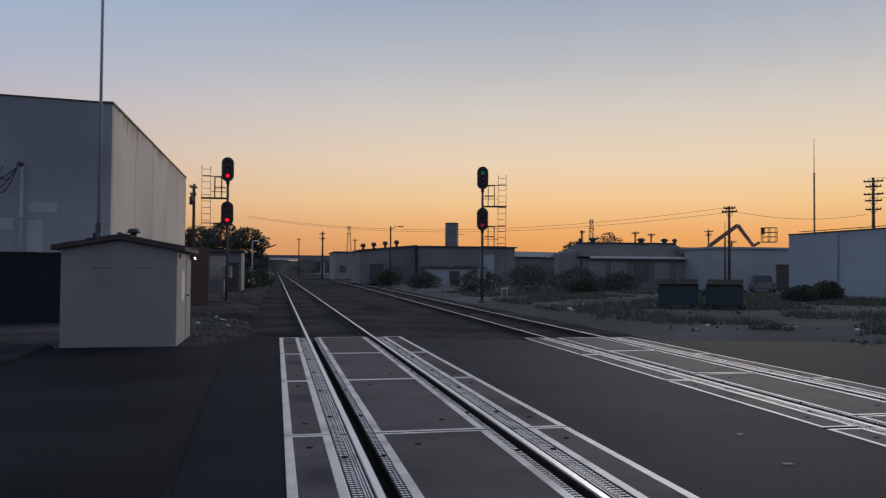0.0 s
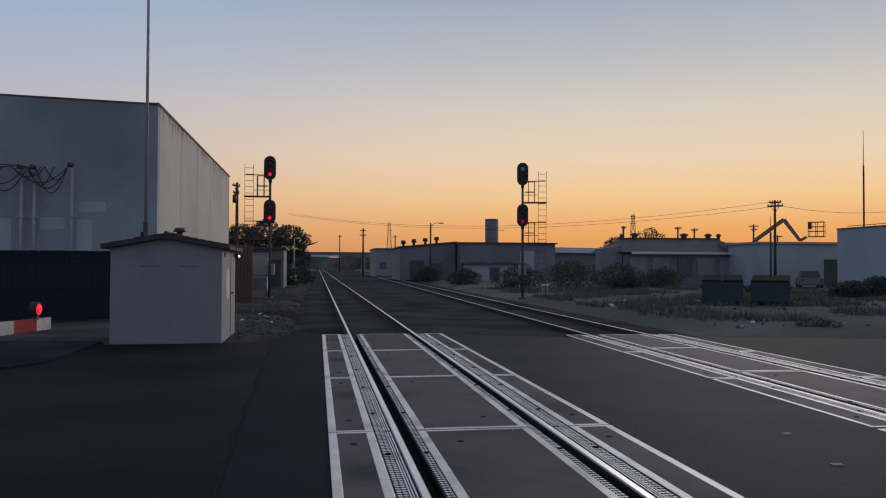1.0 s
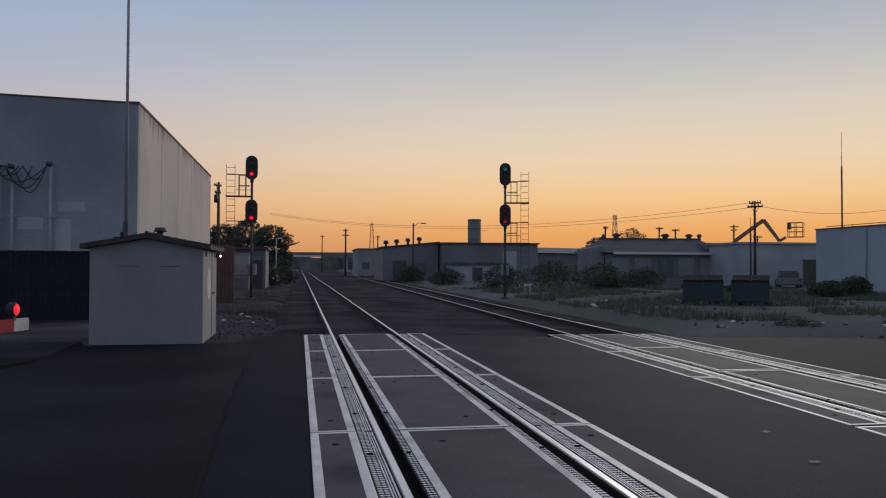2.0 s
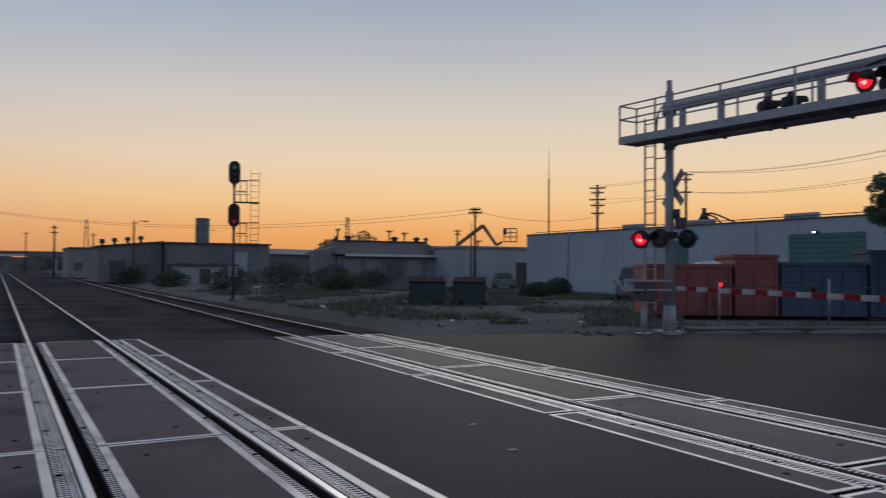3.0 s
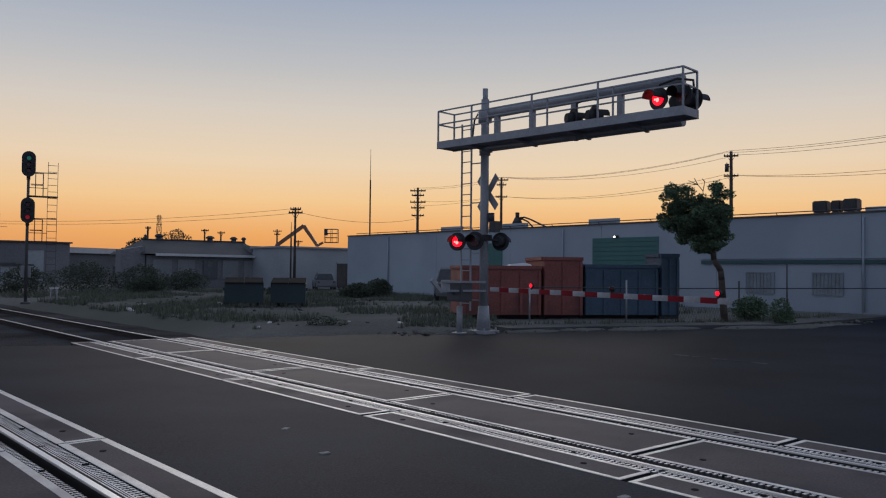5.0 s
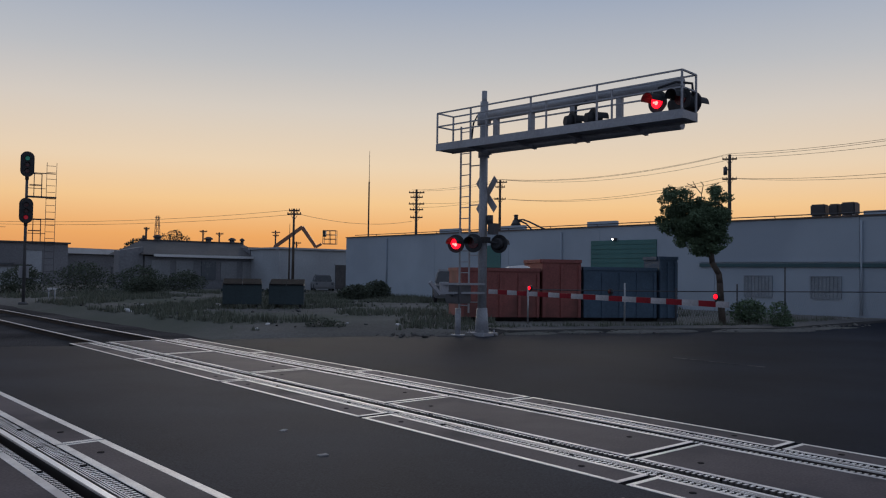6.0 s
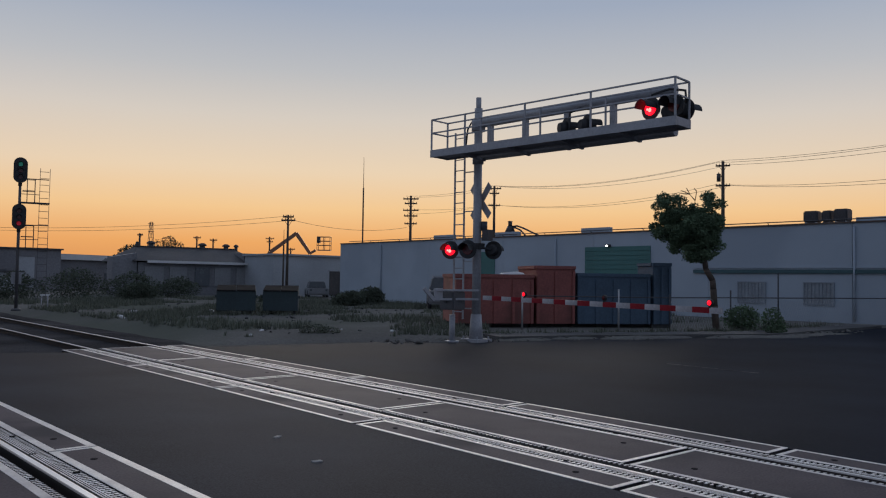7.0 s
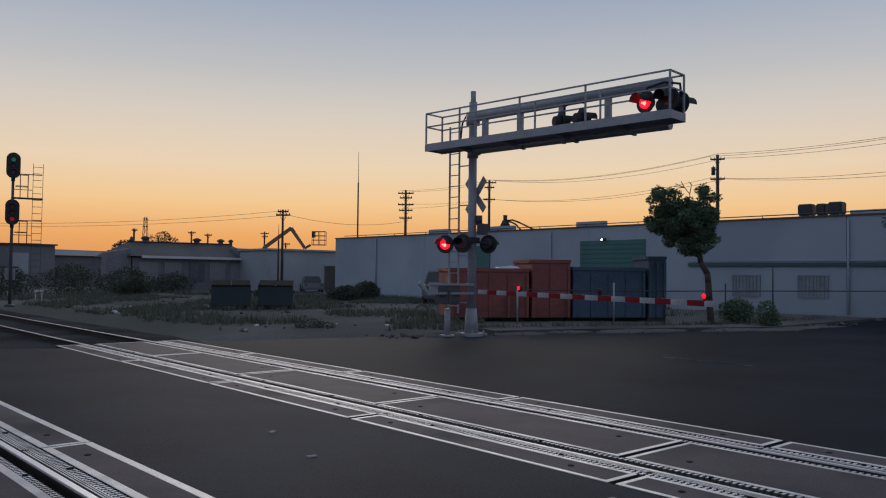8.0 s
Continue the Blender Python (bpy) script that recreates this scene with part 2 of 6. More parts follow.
def seam_crack():
    """A ragged open crack where the newer strip meets the old asphalt."""
    edge = [(-1.5, -12), (-1.46, 0), (-1.44, 5.9), (-1.55, 11), (-1.62, 15), (-1.69, 17.0)]
    r = random.Random(21)
    bm = B()
    prev = None
    for (xa, ya), (xb, yb) in zip(edge[1:], edge[2:]):
        n = int((yb - ya) / 0.16)
        for i in range(n):
            y = ya + (yb - ya) * i / n
            x = xa + (xb - xa) * i / n + 0.03 * noise.noise((0, y * 1.1, 6)) + r.uniform(-0.012, 0.012)
            h = 0.010 + 0.022 * abs(noise.noise((3, y * 0.7, 1)))
            now = [bm.verts.new((x - h, y, 0.0)), bm.verts.new((x + h, y, 0.0))]
            if prev:
                bm.faces.new((prev[0], prev[1], now[1], now[0]))
            prev = now
    solid("road_crack", bm, RUBBER_DARK, "ragged dark crack along the seam of the asphalt", "crack", "structure")


seam_crack()
mid_top = lambda x, y: -0.005 - (0.095 * min(max((x - 2.2) / 2.7, 0), 1))
near2 = lambda y: track2_x(y) - 1.40
far2 = lambda y: track2_x(y) + 1.37
bm = B()
cols, rows_y = 8, [-12, -6, 0, 4, 8, 12, 16, 18.4]
g = [[bm.verts.new((2.145 + (near2(y) - 2.145) * i / cols, y + (wob(0.12) if y > 18 else 0), mid_top(2.2 + 2.7 * i / cols, y))) for i in range(cols + 1)] for y in rows_y]
for r0, r1 in zip(g, g[1:]):
    for i in range(cols):
        bm.faces.new((r0[i], r0[i + 1], r1[i + 1], r1[i]))
low = [bm.verts.new((v.co.x, v.co.y + 0.05, v.co.z - 0.3)) for v in g[-1]]
for i in range(cols):
    bm.faces.new((g[-1][i], g[-1][i + 1], low[i + 1], low[i]))
solid("road_between", bm, ASPHALT, "worn dark asphalt between the two tracks", "road", "structure")
edge_pts = [(8 + i * 1.0, road_edge(8 + i * 1.0) - 0.1 + wob(0.12)) for i in range(1, 28)]
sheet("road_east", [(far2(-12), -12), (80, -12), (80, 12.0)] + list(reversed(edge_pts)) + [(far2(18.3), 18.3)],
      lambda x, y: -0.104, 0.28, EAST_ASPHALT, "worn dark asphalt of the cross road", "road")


# ---- railway tracks ----
def rail_mesh(y0, y1, worn, polish):
    """A rail whose running band, worn metres wide, is polished."""
    bm = B()
    prism(bm, [(-0.024, -0.001), (-worn / 2, 0), (worn / 2, 0), (0.024, -0.001), (0.032, -0.003), (0.036, -0.011), (0.036, -0.035), (0.01, -0.05), (0.01, -0.14), (0.07, -0.155), (0.07, -0.17), (-0.07, -0.17), (-0.07, -0.155), (-0.01, -0.14), (-0.01, -0.05), (-0.036, -0.035), (-0.036, -0.011), (-0.032, -0.003)], "y", y0, y1)
    for f in bm.faces:
        z, x = f.calc_center_median().z, f.calc_center_median().x
        f.material_index = (0 if z > -0.002 and abs(x) < 0.002 else 2 if z > -0.009 else 1) if f.normal.z > 0.3 else 1
    return mesh_of("rail", bm, polish, RAIL_SIDE, RAIL_SHOULDER)


def seal_mesh(x0, x1, y0, y1, lugs, ribs):
    """A strip between panel and rail: dark body, worn bright ribs at x, slanted lugs between two x; shade is painted on
    their sides.
    """
    bm = B()
    ym, L = (y0 + y1) / 2, y1 - y0
    box(bm, ((x0 + x1) / 2, ym, -0.075), (x1 - x0, L - 0.03, 0.09), 0, 1)
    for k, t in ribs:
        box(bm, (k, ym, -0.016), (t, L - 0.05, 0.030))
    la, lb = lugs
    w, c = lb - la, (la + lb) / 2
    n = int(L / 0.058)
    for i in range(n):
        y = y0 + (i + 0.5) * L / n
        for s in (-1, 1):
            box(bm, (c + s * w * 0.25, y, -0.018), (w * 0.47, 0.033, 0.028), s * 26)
    for i in range(2):
        y = y0 + L * (i + 0.5) / 2
        box(bm, (c, y, -0.006), (w * 0.5, 0.038, 0.024), 20, 1)
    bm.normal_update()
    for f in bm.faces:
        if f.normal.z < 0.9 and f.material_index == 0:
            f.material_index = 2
    return mesh_of("seal_strip", bm, RUBBER, RUBBER_DARK, RUBBER_SHADED)


def panel_mesh(x0, x1, y0, y1, e):
    bm = B()
    box(bm, ((x0 + x1) / 2, (y0 + y1) / 2, -0.1), (x1 - x0 - 2 * e, y1 - y0 - 2 * e, 0.2))
    return mesh_of("crossing_panel", bm, CONCRETE)


def edge_mesh(x0, x1, y0, y1, e, ej):
    bm = B()
    z, h = -0.028, 0.06
    for x in (x0 + e / 2, x1 - e / 2):
        box(bm, (x, (y0 + y1) / 2, z), (e, y1 - y0, h))
    for y in (y0 + ej / 2, y1 - ej / 2):
        box(bm, ((x0 + x1) / 2, y, z), (x1 - x0 - 2 * e, ej, h))
    soften(bm, 0.004, 1)
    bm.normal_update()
    # side faces get the shade and grime colour, tops stay bare steel
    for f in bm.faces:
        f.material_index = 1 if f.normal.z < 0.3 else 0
    return mesh_of("steel_edge", bm, STEEL_EDGE, EDGE_SHADE_GRIME)


def track(at, label, joints_near, joints_gauge, joints_far, length, e=0.078, gap=0.034, worn=0.050, polish=RAIL):
    t = thing("railway_track", at, label, "railway track", kind="structure")
    rm = rail_mesh(-25, length, worn, polish)
    for s in (-1, 1):
        r = new("rail", rm)
        r.parent, r.location = t, (s * 0.7525, 0, 0)
    bm = B()
    y = 19.0
    while y < 110:
        box(bm, (0, y, -0.235), (2.6, 0.22, 0.15), wob(1.5))
        y += 0.55
    tagged(part("ties", bm, TIE, t), kind="stuff")
    hole = B()
    bmesh.ops.create_cone(hole, cap_ends=True, segments=12, radius1=0.03, radius2=0.03, depth=0.02)
    hole = mesh_of("lifting_pocket", hole, RUBBER_DARK)
    shared = {}
    strips = [(-1.385, -0.96, joints_near), (-0.545, 0.545, joints_gauge), (0.96, 1.385, joints_far)]
    for x0, x1, joints in strips:
        for a, b in zip(joints, joints[1:]):
            key = (x0, round(b - a, 2))
            if key not in shared:
                d = b - a - gap
                shared[key] = (panel_mesh(x0, x1, 0, d, 0.04), edge_mesh(x0, x1, 0, d, e, 0.054))
            p = new("crossing_panel", shared[key][0])
            p.parent, p.location = t, (0, a + gap / 2, wob(0.002))
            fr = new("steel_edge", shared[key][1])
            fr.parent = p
            for hx, hy in (((x0 + x1) / 2 + (0.22 if x1 - x0 > 0.5 else 0), 0.55), ((x0 + x1) / 2 - (0.22 if x1 - x0 > 0.5 else 0), b - a - 0.55)):
                h = new("lifting_pocket", hole)
                h.parent, h.location = p, (hx, hy, -0.006)
    for x0, x1, lugs, ribs, joints in ((-0.955, -0.795, (-0.945, -0.865), ((-0.854, 0.013), (-0.834, 0.011), (-0.811, 0.014)), joints_near),
                                       (-0.612, -0.55, (-0.610, -0.552), (), joints_gauge), (0.55, 0.612, (0.552, 0.610), (), joints_gauge),
                                       (0.795, 0.955, (0.865, 0.945), ((0.854, 0.013), (0.834, 0.011), (0.811, 0.014)), joints_far)):
        for a, b in zip(joints, joints[1:]):
            key = ("s", x0, round(b - a, 2))
            if key not in shared:
                shared[key] = seal_mesh(x0, x1, 0, b - a, lugs, ribs)
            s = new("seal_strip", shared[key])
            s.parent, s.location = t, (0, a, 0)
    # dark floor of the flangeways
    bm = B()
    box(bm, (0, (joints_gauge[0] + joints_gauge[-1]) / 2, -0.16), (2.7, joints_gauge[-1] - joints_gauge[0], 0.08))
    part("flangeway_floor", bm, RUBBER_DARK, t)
    return t


J1 = [-10.73, -7.03, -3.33, 0.37, 4.07, 7.77, 11.47, 15.08, 18.68]
track(pose(0.7525, 0, 0), "straight railway track with polished rails in framed concrete crossing panels", J1, J1, J1, 420)
J2N = [-10.8, -7.1, -3.41, 0.29, 3.985, 7.68, 11.38, 15.1, 19.1]
J2F = [-10.9, -7.23, -3.54, 0.16, 3.86, 7.56, 11.26, 15.0, 19.0]
J2G = [-10.3, -6.6, -2.95, 0.75, 4.5, 8.3, 12.08, 15.75, 19.05]
track(pose(T2X, 0, Z2, 0, 0, T2TURN), "second railway track with polished rails in framed concrete crossing panels", J2N, J2G, J2F, 420, 0.052, 0.07, 0.040, RAIL_DULL)

# ballast: a low stone bed along both tracks
bm = B()
ys = [18.45 + i * 1.5 for i in range(60)] + [110, 125, 150, 180, 220, 300, 420]
prof = [(-2.2, -0.28), (-1.1, -0.15), (2.6, -0.15), (3.4, -0.24), (4.3, -0.24), (4.9, -0.24), (8.0, -0.24), (9.3, -0.33)]
rows = [[bm.verts.new((x + (0.0242 * y if x > 3 else 0), y, z + 0.006 * noise.noise((x * 2, y * 2, 1)))) for x, z in prof] for y in ys]
for r0, r1 in zip(rows, rows[1:]):
    for i in range(len(prof) - 1):
        bm.faces.new((r0[i], r0[i + 1], r1[i + 1], r1[i]))
solid("ballast_bed", bm, BALLAST, "dark crushed stone bed under the railway tracks", "ballast", "stuff")


# ---- buildings ----
TILT_UP = mat("tilt_up_concrete", (0.66, 0.60, 0.54), 0.88, 0, 0.12, 18, 0.25, 0.15, 0.01, stain=(0.48, 0.43, 0.39), stain_at=0.58)
# warehouse front, darker and bluer than its side: shade put into the colour
FRONT = mat("grey_shaded_front", (0.34, 0.355, 0.375), 0.88, 0, 0.12, 18, 0.3, 0.15, 0.01, stain=(0.225, 0.24, 0.26), stain_at=0.56)
STUCCO_BLUE = mat("painted_wall", (0.365, 0.42, 0.475), 0.85, 0, 0.10, 25, 0.3, 0.12, 0.01, stain=(0.31, 0.36, 0.415), stain_at=0.55)
PATCH = mat("overpainted_patch", (0.43, 0.445, 0.46), 0.88, 0, 0.08, 25, 0.5)
ROOFING = mat("dark_roofing", (0.05, 0.048, 0.05), 0.85, 0, 0.3, 20, 0.5)
RUST_CAP = mat("stained_parapet", (0.13, 0.10, 0.085), 0.9, 0, 0.3, 15, 0.7)
GREEN = mat("green_door", (0.055, 0.165, 0.155), 0.6, 0, 0.15, 30, 0.6)
GREEN_BAND = mat("green_band", (0.045, 0.10, 0.11), 0.7, 0, 0.15, 30, 0.6)
# glass colours raised: the haze over the windows is put into them
GLASS = mat("hazed_glass", (0.10, 0.11, 0.12), 0.25, 0, 0.1, 5, 1, 0)
GRILLE = mat("hazed_window", (0.25, 0.28, 0.31), 0.4, 0, 0.2, 12, 2.0, 0)
GRILLE_BAR = mat("painted_bars", (0.23, 0.26, 0.29), 0.7, 0, 0.15, 20, 1.0, 0.05)
SHED_WALL = mat("shed_panel", (0.265, 0.258, 0.26), 0.8, 0, 0.10, 30, 0.9, 0.1, 0.005, stain=(0.225, 0.218, 0.22), stain_at=0.6)
SHINGLE = mat("dark_shingle", (0.058, 0.047, 0.047), 0.9, 0, 0.35, 25, 2, spread=0.2)
FENCE_DARK = mat("dark_slats", (0.024, 0.027, 0.036), 0.9, 0, 0.3, 15, 0.7, spread=0.03, gloss=0.1)
FENCE_BROWN = mat("brown_boards", (0.10, 0.055, 0.045), 0.85, 0, 0.3, 15, 1.0, spread=0.2)
GREY_METAL = mat("galvanised_steel", (0.42, 0.42, 0.42), 0.5, 0.6, 0.15, 20, 1.0, 0.05)
DARK_METAL = mat("dark_steel", (0.065, 0.065, 0.07), 0.55, 0.3, 0.2, 20, 1.0, 0.05)
BLACK = mat("black_paint", (0.03, 0.031, 0.034), 0.7, 0, 0.15, 30, 1.0, 0.05)
WOOD_POLE = mat("weathered_pole", (0.07, 0.055, 0.045), 0.9, 0, 0.3, 12, 0.7)
SIGNAL_GREY = mat("signal_grey_paint", (0.34, 0.345, 0.365), 0.6, 0.2, 0.15, 20, 1.0, 0.05)
WHITE = mat("white_paint", (0.62, 0.61, 0.60), 0.7, 0, 0.12, 20, 0.8)

# warehouse side wall, paler and warmer: the western glow put into the colour
SIDE = mat("streaked_lit_cream_wall", (0.46, 0.425, 0.395), 0.88, 0, 0.10, 18, 0.25, 0.15, 0.01, stain=(0.40, 0.365, 0.335), stain_at=0.58)


def streaks(m, lo, hi, colour):
    """Dark rain streaks that run down from the top of a wall, between two heights."""
    n, l = m.node_tree.nodes, m.node_tree.links
    p = n["Principled BSDF"]
    old = p.inputs["Base Color"].links[0].from_socket
    co, mp, tx, sp = n.new("ShaderNodeTexCoord"), n.new("ShaderNodeMapping"), n.new("ShaderNodeTexNoise"), n.new("ShaderNodeSeparateXYZ")
    mp.inputs["Scale"].default_value = (1.5, 1.5, 0.10)
    tx.inputs["Scale"].default_value, tx.inputs["Detail"].default_value = 2.0, 6
    l.new(co.outputs["Object"], mp.inputs[0])
    l.new(mp.outputs[0], tx.inputs["Vector"])
    l.new(co.outputs["Object"], sp.inputs[0])
    mr, mu = n.new("ShaderNodeMapRange"), n.new("ShaderNodeMath")
    mr.inputs[1].default_value, mr.inputs[2].default_value, mr.inputs[3].default_value, mr.inputs[4].default_value = lo, hi, 0.0, 0.42
    l.new(sp.outputs[2], mr.inputs[0])
    mu.operation = "ADD"
    l.new(tx.outputs[0], mu.inputs[0])
    l.new(mr.outputs[0], mu.inputs[1])
    r, mx = ramp_of(n, [(0.80, (0, 0, 0)), (1.0, (1, 1, 1))]), n.new("ShaderNodeMixRGB")
    l.new(mu.outputs[0], r.inputs[0])
    l.new(r.outputs[0], mx.inputs[0])
    l.new(old, mx.inputs[1])
    mx.inputs[2].default_value = (*colour, 1)
    l.new(mx.outputs[0], p.inputs["Base Color"])


streaks(SIDE, 6.0, 7.35, (0.20, 0.17, 0.15))


def warehouse():
    x, y0, y1, h = -6.3, 29.3, 52.2, 7.3
    w = thing("warehouse", pose(0, 0, -0.1), "tall pale concrete warehouse with rain-stained side wall", "warehouse")
    bm = B()
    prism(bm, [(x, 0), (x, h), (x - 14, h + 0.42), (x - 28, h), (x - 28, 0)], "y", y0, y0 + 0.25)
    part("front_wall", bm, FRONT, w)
    n = 5
    for i in range(n):
        a, b = y0 + 0.26 + i * (y1 - y0 - 0.26) / n, y0 + 0.26 + (i + 1) * (y1 - y0 - 0.26) / n
        bm = B()
        box(bm, (x - 0.12, (a + b) / 2, h / 2), (0.24, b - a - 0.05, h))
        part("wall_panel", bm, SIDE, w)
    bm = B()
    box(bm, (x - 0.13, (y0 + y1) / 2, h + 0.03), (0.34, y1 - y0 + 0.1, 0.08))
    part("parapet_cap", bm, RUST_CAP, w)
    bm = B()
    prism(bm, [(x + 0.02, h + 0.004), (x + 0.02, h + 0.05), (x - 14, h + 0.47), (x - 28, h + 0.05), (x - 28, h + 0.004), (x - 14, h + 0.424)], "y", y0 - 0.03, y0 + 0.24)
    part("gable_cap", bm, RUST_CAP, w)
    bm = B()
    prism(bm, [(x - 0.25, h - 0.25), (x - 14, h + 0.25), (x - 27.8, h - 0.25), (x - 27.8, h - 0.4), (x - 0.25, h - 0.4)], "y", y0 + 0.2, y1)
    box(bm, (x - 14, y1 - 0.1, h / 2 - 0.2), (28, 0.2, h - 0.4))
    box(bm, (x - 27.9, (y0 + y1) / 2, h / 2), (0.2, y1 - y0, h))
    part("roof", bm, ROOFING, w)
    for cx, cz, sx, sz in ((-8.45, 3.68, 0.88, 0.34), (-9.75, 3.1, 0.82, 0.42), (-11.3, 2.7, 0.5, 1.1), (-8.7, 2.6, 0.5, 1.3)):
        bm = B()
        box(bm, (cx, y0 - 0.004, cz), (sx, 0.012, sz))
        part("painted_patch", bm, PATCH, w, "paler square of fresh paint")
    return w


warehouse()


def conduits():
    """Three electric risers with insulators and looping leads on the front of the warehouse."""
    t = thing("service_risers", pose(0, 29.1, -0.1), "grey electric service pipes with looping wires on the wall", "electric service")
    for x, top in ((-9.05, 5.05), (-10.25, 4.95), (-10.66, 4.95), (-11.9, 5.0)):
        bm = B()
        rod(bm, (x, -0.05, 0), (x, -0.05, top), 0.06)
        box(bm, (x, -0.05, 3.32), (0.26, 0.12, 0.07))
        part("riser_pipe", bm, SIGNAL_GREY, t)
        bm = B()
        rod(bm, (x - 0.12, -0.1, top + 0.05), (x + 0.05, -0.1, top + 0.02), 0.085, 0.07)
        part("weather_head", bm, DARK_METAL, t)
    for a, b, sag in ((-9.15, -10.5, 0.75), (-9.15, -10.95, 0.55), (-10.5, -12.0, 0.6), (-9.15, -9.9, 0.45), (-9.9, -10.5, 0.3), (-10.95, -14.0, 0.15), (-10.5, -14.5, -0.1), (-9.15, -10.2, 0.9), (-9.6, -10.42, 0.65), (-10.0, -10.95, 0.35), (-10.42, -11.9, 0.85), (-11.2, -12.4, 0.4)):
        bm = B()
        pts = [(a + (b - a) * i / 10, -0.16, 5.0 - sag * math.sin(math.pi * i / 10)) for i in range(11)]
        pipe(bm, pts, 0.018, 5)
        part("lead_wire", bm, BLACK, t)


conduits()


def slat_fence():
    f = thing("slat_fence", pose(0, 25.5, -0.1), "tall dark fence of upright slats beside the warehouse", "fence")
    x = -5.25
    bm = B()
    box(bm, (0, 0, 1.05), (0.157, 0.03, 2.1))
    soften(bm, 0.005, 1)
    me = mesh_of("slat", bm, FENCE_DARK)
    while x > -22:
        s = new("slat", me)
        s.parent = f
        s.location = (x, wob(0.012), wob(0.006))
        x -= 0.16
    for x in (-5.3, -8.5, -11.7, -14.9, -18.1, -21.3):
        bm = B()
        box(bm, (x, 0.09, 1.04), (0.1, 0.1, 2.08))
        part("post", bm, FENCE_DARK, f)
    for z in (0.4, 1.7):
        bm = B()
        box(bm, (-13.5, 0.05, z), (16.8, 0.06, 0.09))
        part("rail", bm, FENCE_DARK, f)
    g = thing("board_fence", pose(-3.62, 36.9, -0.1), "reddish brown board fence between warehouse and track", "fence")
    bm = B()
    box(bm, (0, 0, 1.3), (0.14, 0.03, 2.6))
    me = mesh_of("board", bm, FENCE_BROWN)
    for i in range(17):
        s = new("board", me)
        s.parent, s.location = g, (-0.08 - i * 0.15, wob(0.01), wob(0.03))
    bm = B()
    box(bm, (-1.3, 0.05, 2.1), (2.5, 0.06, 0.09))
    part("rail", bm, FENCE_BROWN, g)
    for x in (-0.08, -1.3, -2.5):
        bm = B()
        box(bm, (x, 0.12, 1.25), (0.1, 0.1, 2.5))
        part("post", bm, FENCE_BROWN, g)


slat_fence()


def shed():
    """Equipment shelter: pale panels, low gable roof with dark shingles, a roof vent, a lamp by the side door."""
    x0, x1, y0, y1, h, pk = -4.91, -2.70, 17.28, 19.95, 1.98, 2.18
    s = thing("equipment_shed", pose(0, 0, -0.05), "beige panel equipment shed with a low shingled gable roof", "shed")
    cx = (x0 + x1) / 2
    bm = B()
    prism(bm, [(x0, 0), (x1, 0), (x1, h), (cx, pk - 0.003), (x0, h)], "y", y0, y1)
    soften(bm, 0.01, 1)
    part("cladding", bm, SHED_WALL, s)
    bm = B()
    o = 0.16
    sl = (pk - h) / (x1 - cx)
    for xe in (x0 - o, x1 + o):
        prism(bm, [(xe, h - o * sl), (cx, pk), (cx, pk + 0.09), (xe, h - o * sl + 0.09)], "y", y0 - 0.14, y1 + 0.14)
    bmesh.ops.recalc_face_normals(bm, faces=bm.faces)
    part("roof", bm, SHINGLE, s)
    slope = math.degrees(math.atan(sl))
    bm = B()
    box(bm, (0, 0, 0), (0.25, 0.295, 0.014))
    soften(bm, 0.004, 1)
    tab = mesh_of("shingle", bm, SHINGLE)
    for sd in (-1, 1):
        for k in range(6):
            u = (k + 0.5) / 6 * (x1 + o - cx)
            for q in range(10):
                y = y0 - 0.01 + q * 0.297 + (0.12 if k % 2 else 0)
                sh = new("shingle", tab)
                sh.parent = s
                lift = 0.098 + 0.03 * noise.noise((cx + sd * u * 1.7, y * 1.3, 2)) + wob(0.004)
                sh.matrix_basis = Matrix.Translation((cx + sd * (u + wob(0.012)), y + wob(0.008), pk + lift - u * sl)) @ Matrix.Rotation(radians(sd * (slope - 2) + wob(2.5)), 4, "Y") @ Matrix.Rotation(radians(wob(2)), 4, "Z")
    bm = B()
    pipe(bm, [(cx, y0 - 0.16 + i * 0.3, pk + 0.1 + wob(0.012)) for i in range(11)], 0.035, 6)
    part("ridge_cap", bm, SHINGLE, s)
    bm = B()
    rod(bm, (cx + 0.12, y0 + 0.8, pk), (cx + 0.12, y0 + 0.8, pk + 0.17), 0.07)
    rod(bm, (cx + 0.12, y0 + 0.8, pk + 0.16), (cx + 0.12, y0 + 0.8, pk + 0.25), 0.14, 0.1)
    part("roof_vent", bm, DARK_METAL, s)
    bm = B()
    box(bm, (x1 + 0.004, y0 + 2.05, 1.0), (0.02, 0.85, 1.9))
    soften(bm, 0.006, 1)
    d = part("door", bm, SHED_WALL, s, "pale steel door")
    bm = B()
    rod(bm, (x1 + 0.01, y0 + 1.72, 1.0), (x1 + 0.06, y0 + 1.72, 1.0), 0.02)
    part("handle", bm, DARK_METAL, d)
    bm = B()
    rod(bm, (x1 + 0.002, y0 + 1.05, 1.22), (x1 + 0.006, y0 + 1.05, 1.22), 0.2, seg=20)
    bmesh.ops.scale(bm, vec=(1, 1.7, 1.75), space=Matrix.Translation((0, -(y0 + 1.05), -1.22)), verts=bm.verts)
    part("notice_plate", bm, TILT_UP, s, "pale faded oval patch on the side wall")
    for zz, yy in ((1.86, y0 + 0.45), (1.86, y0 + 2.1)):
        bm = B()
        box(bm, (x1 + 0.012, yy, zz), (0.03, 0.16, 0.1))
        part("wall_vent", bm, DARK_METAL, s)
    for xx in (x0 + 0.75, x0 + 1.55):
        bm = B()
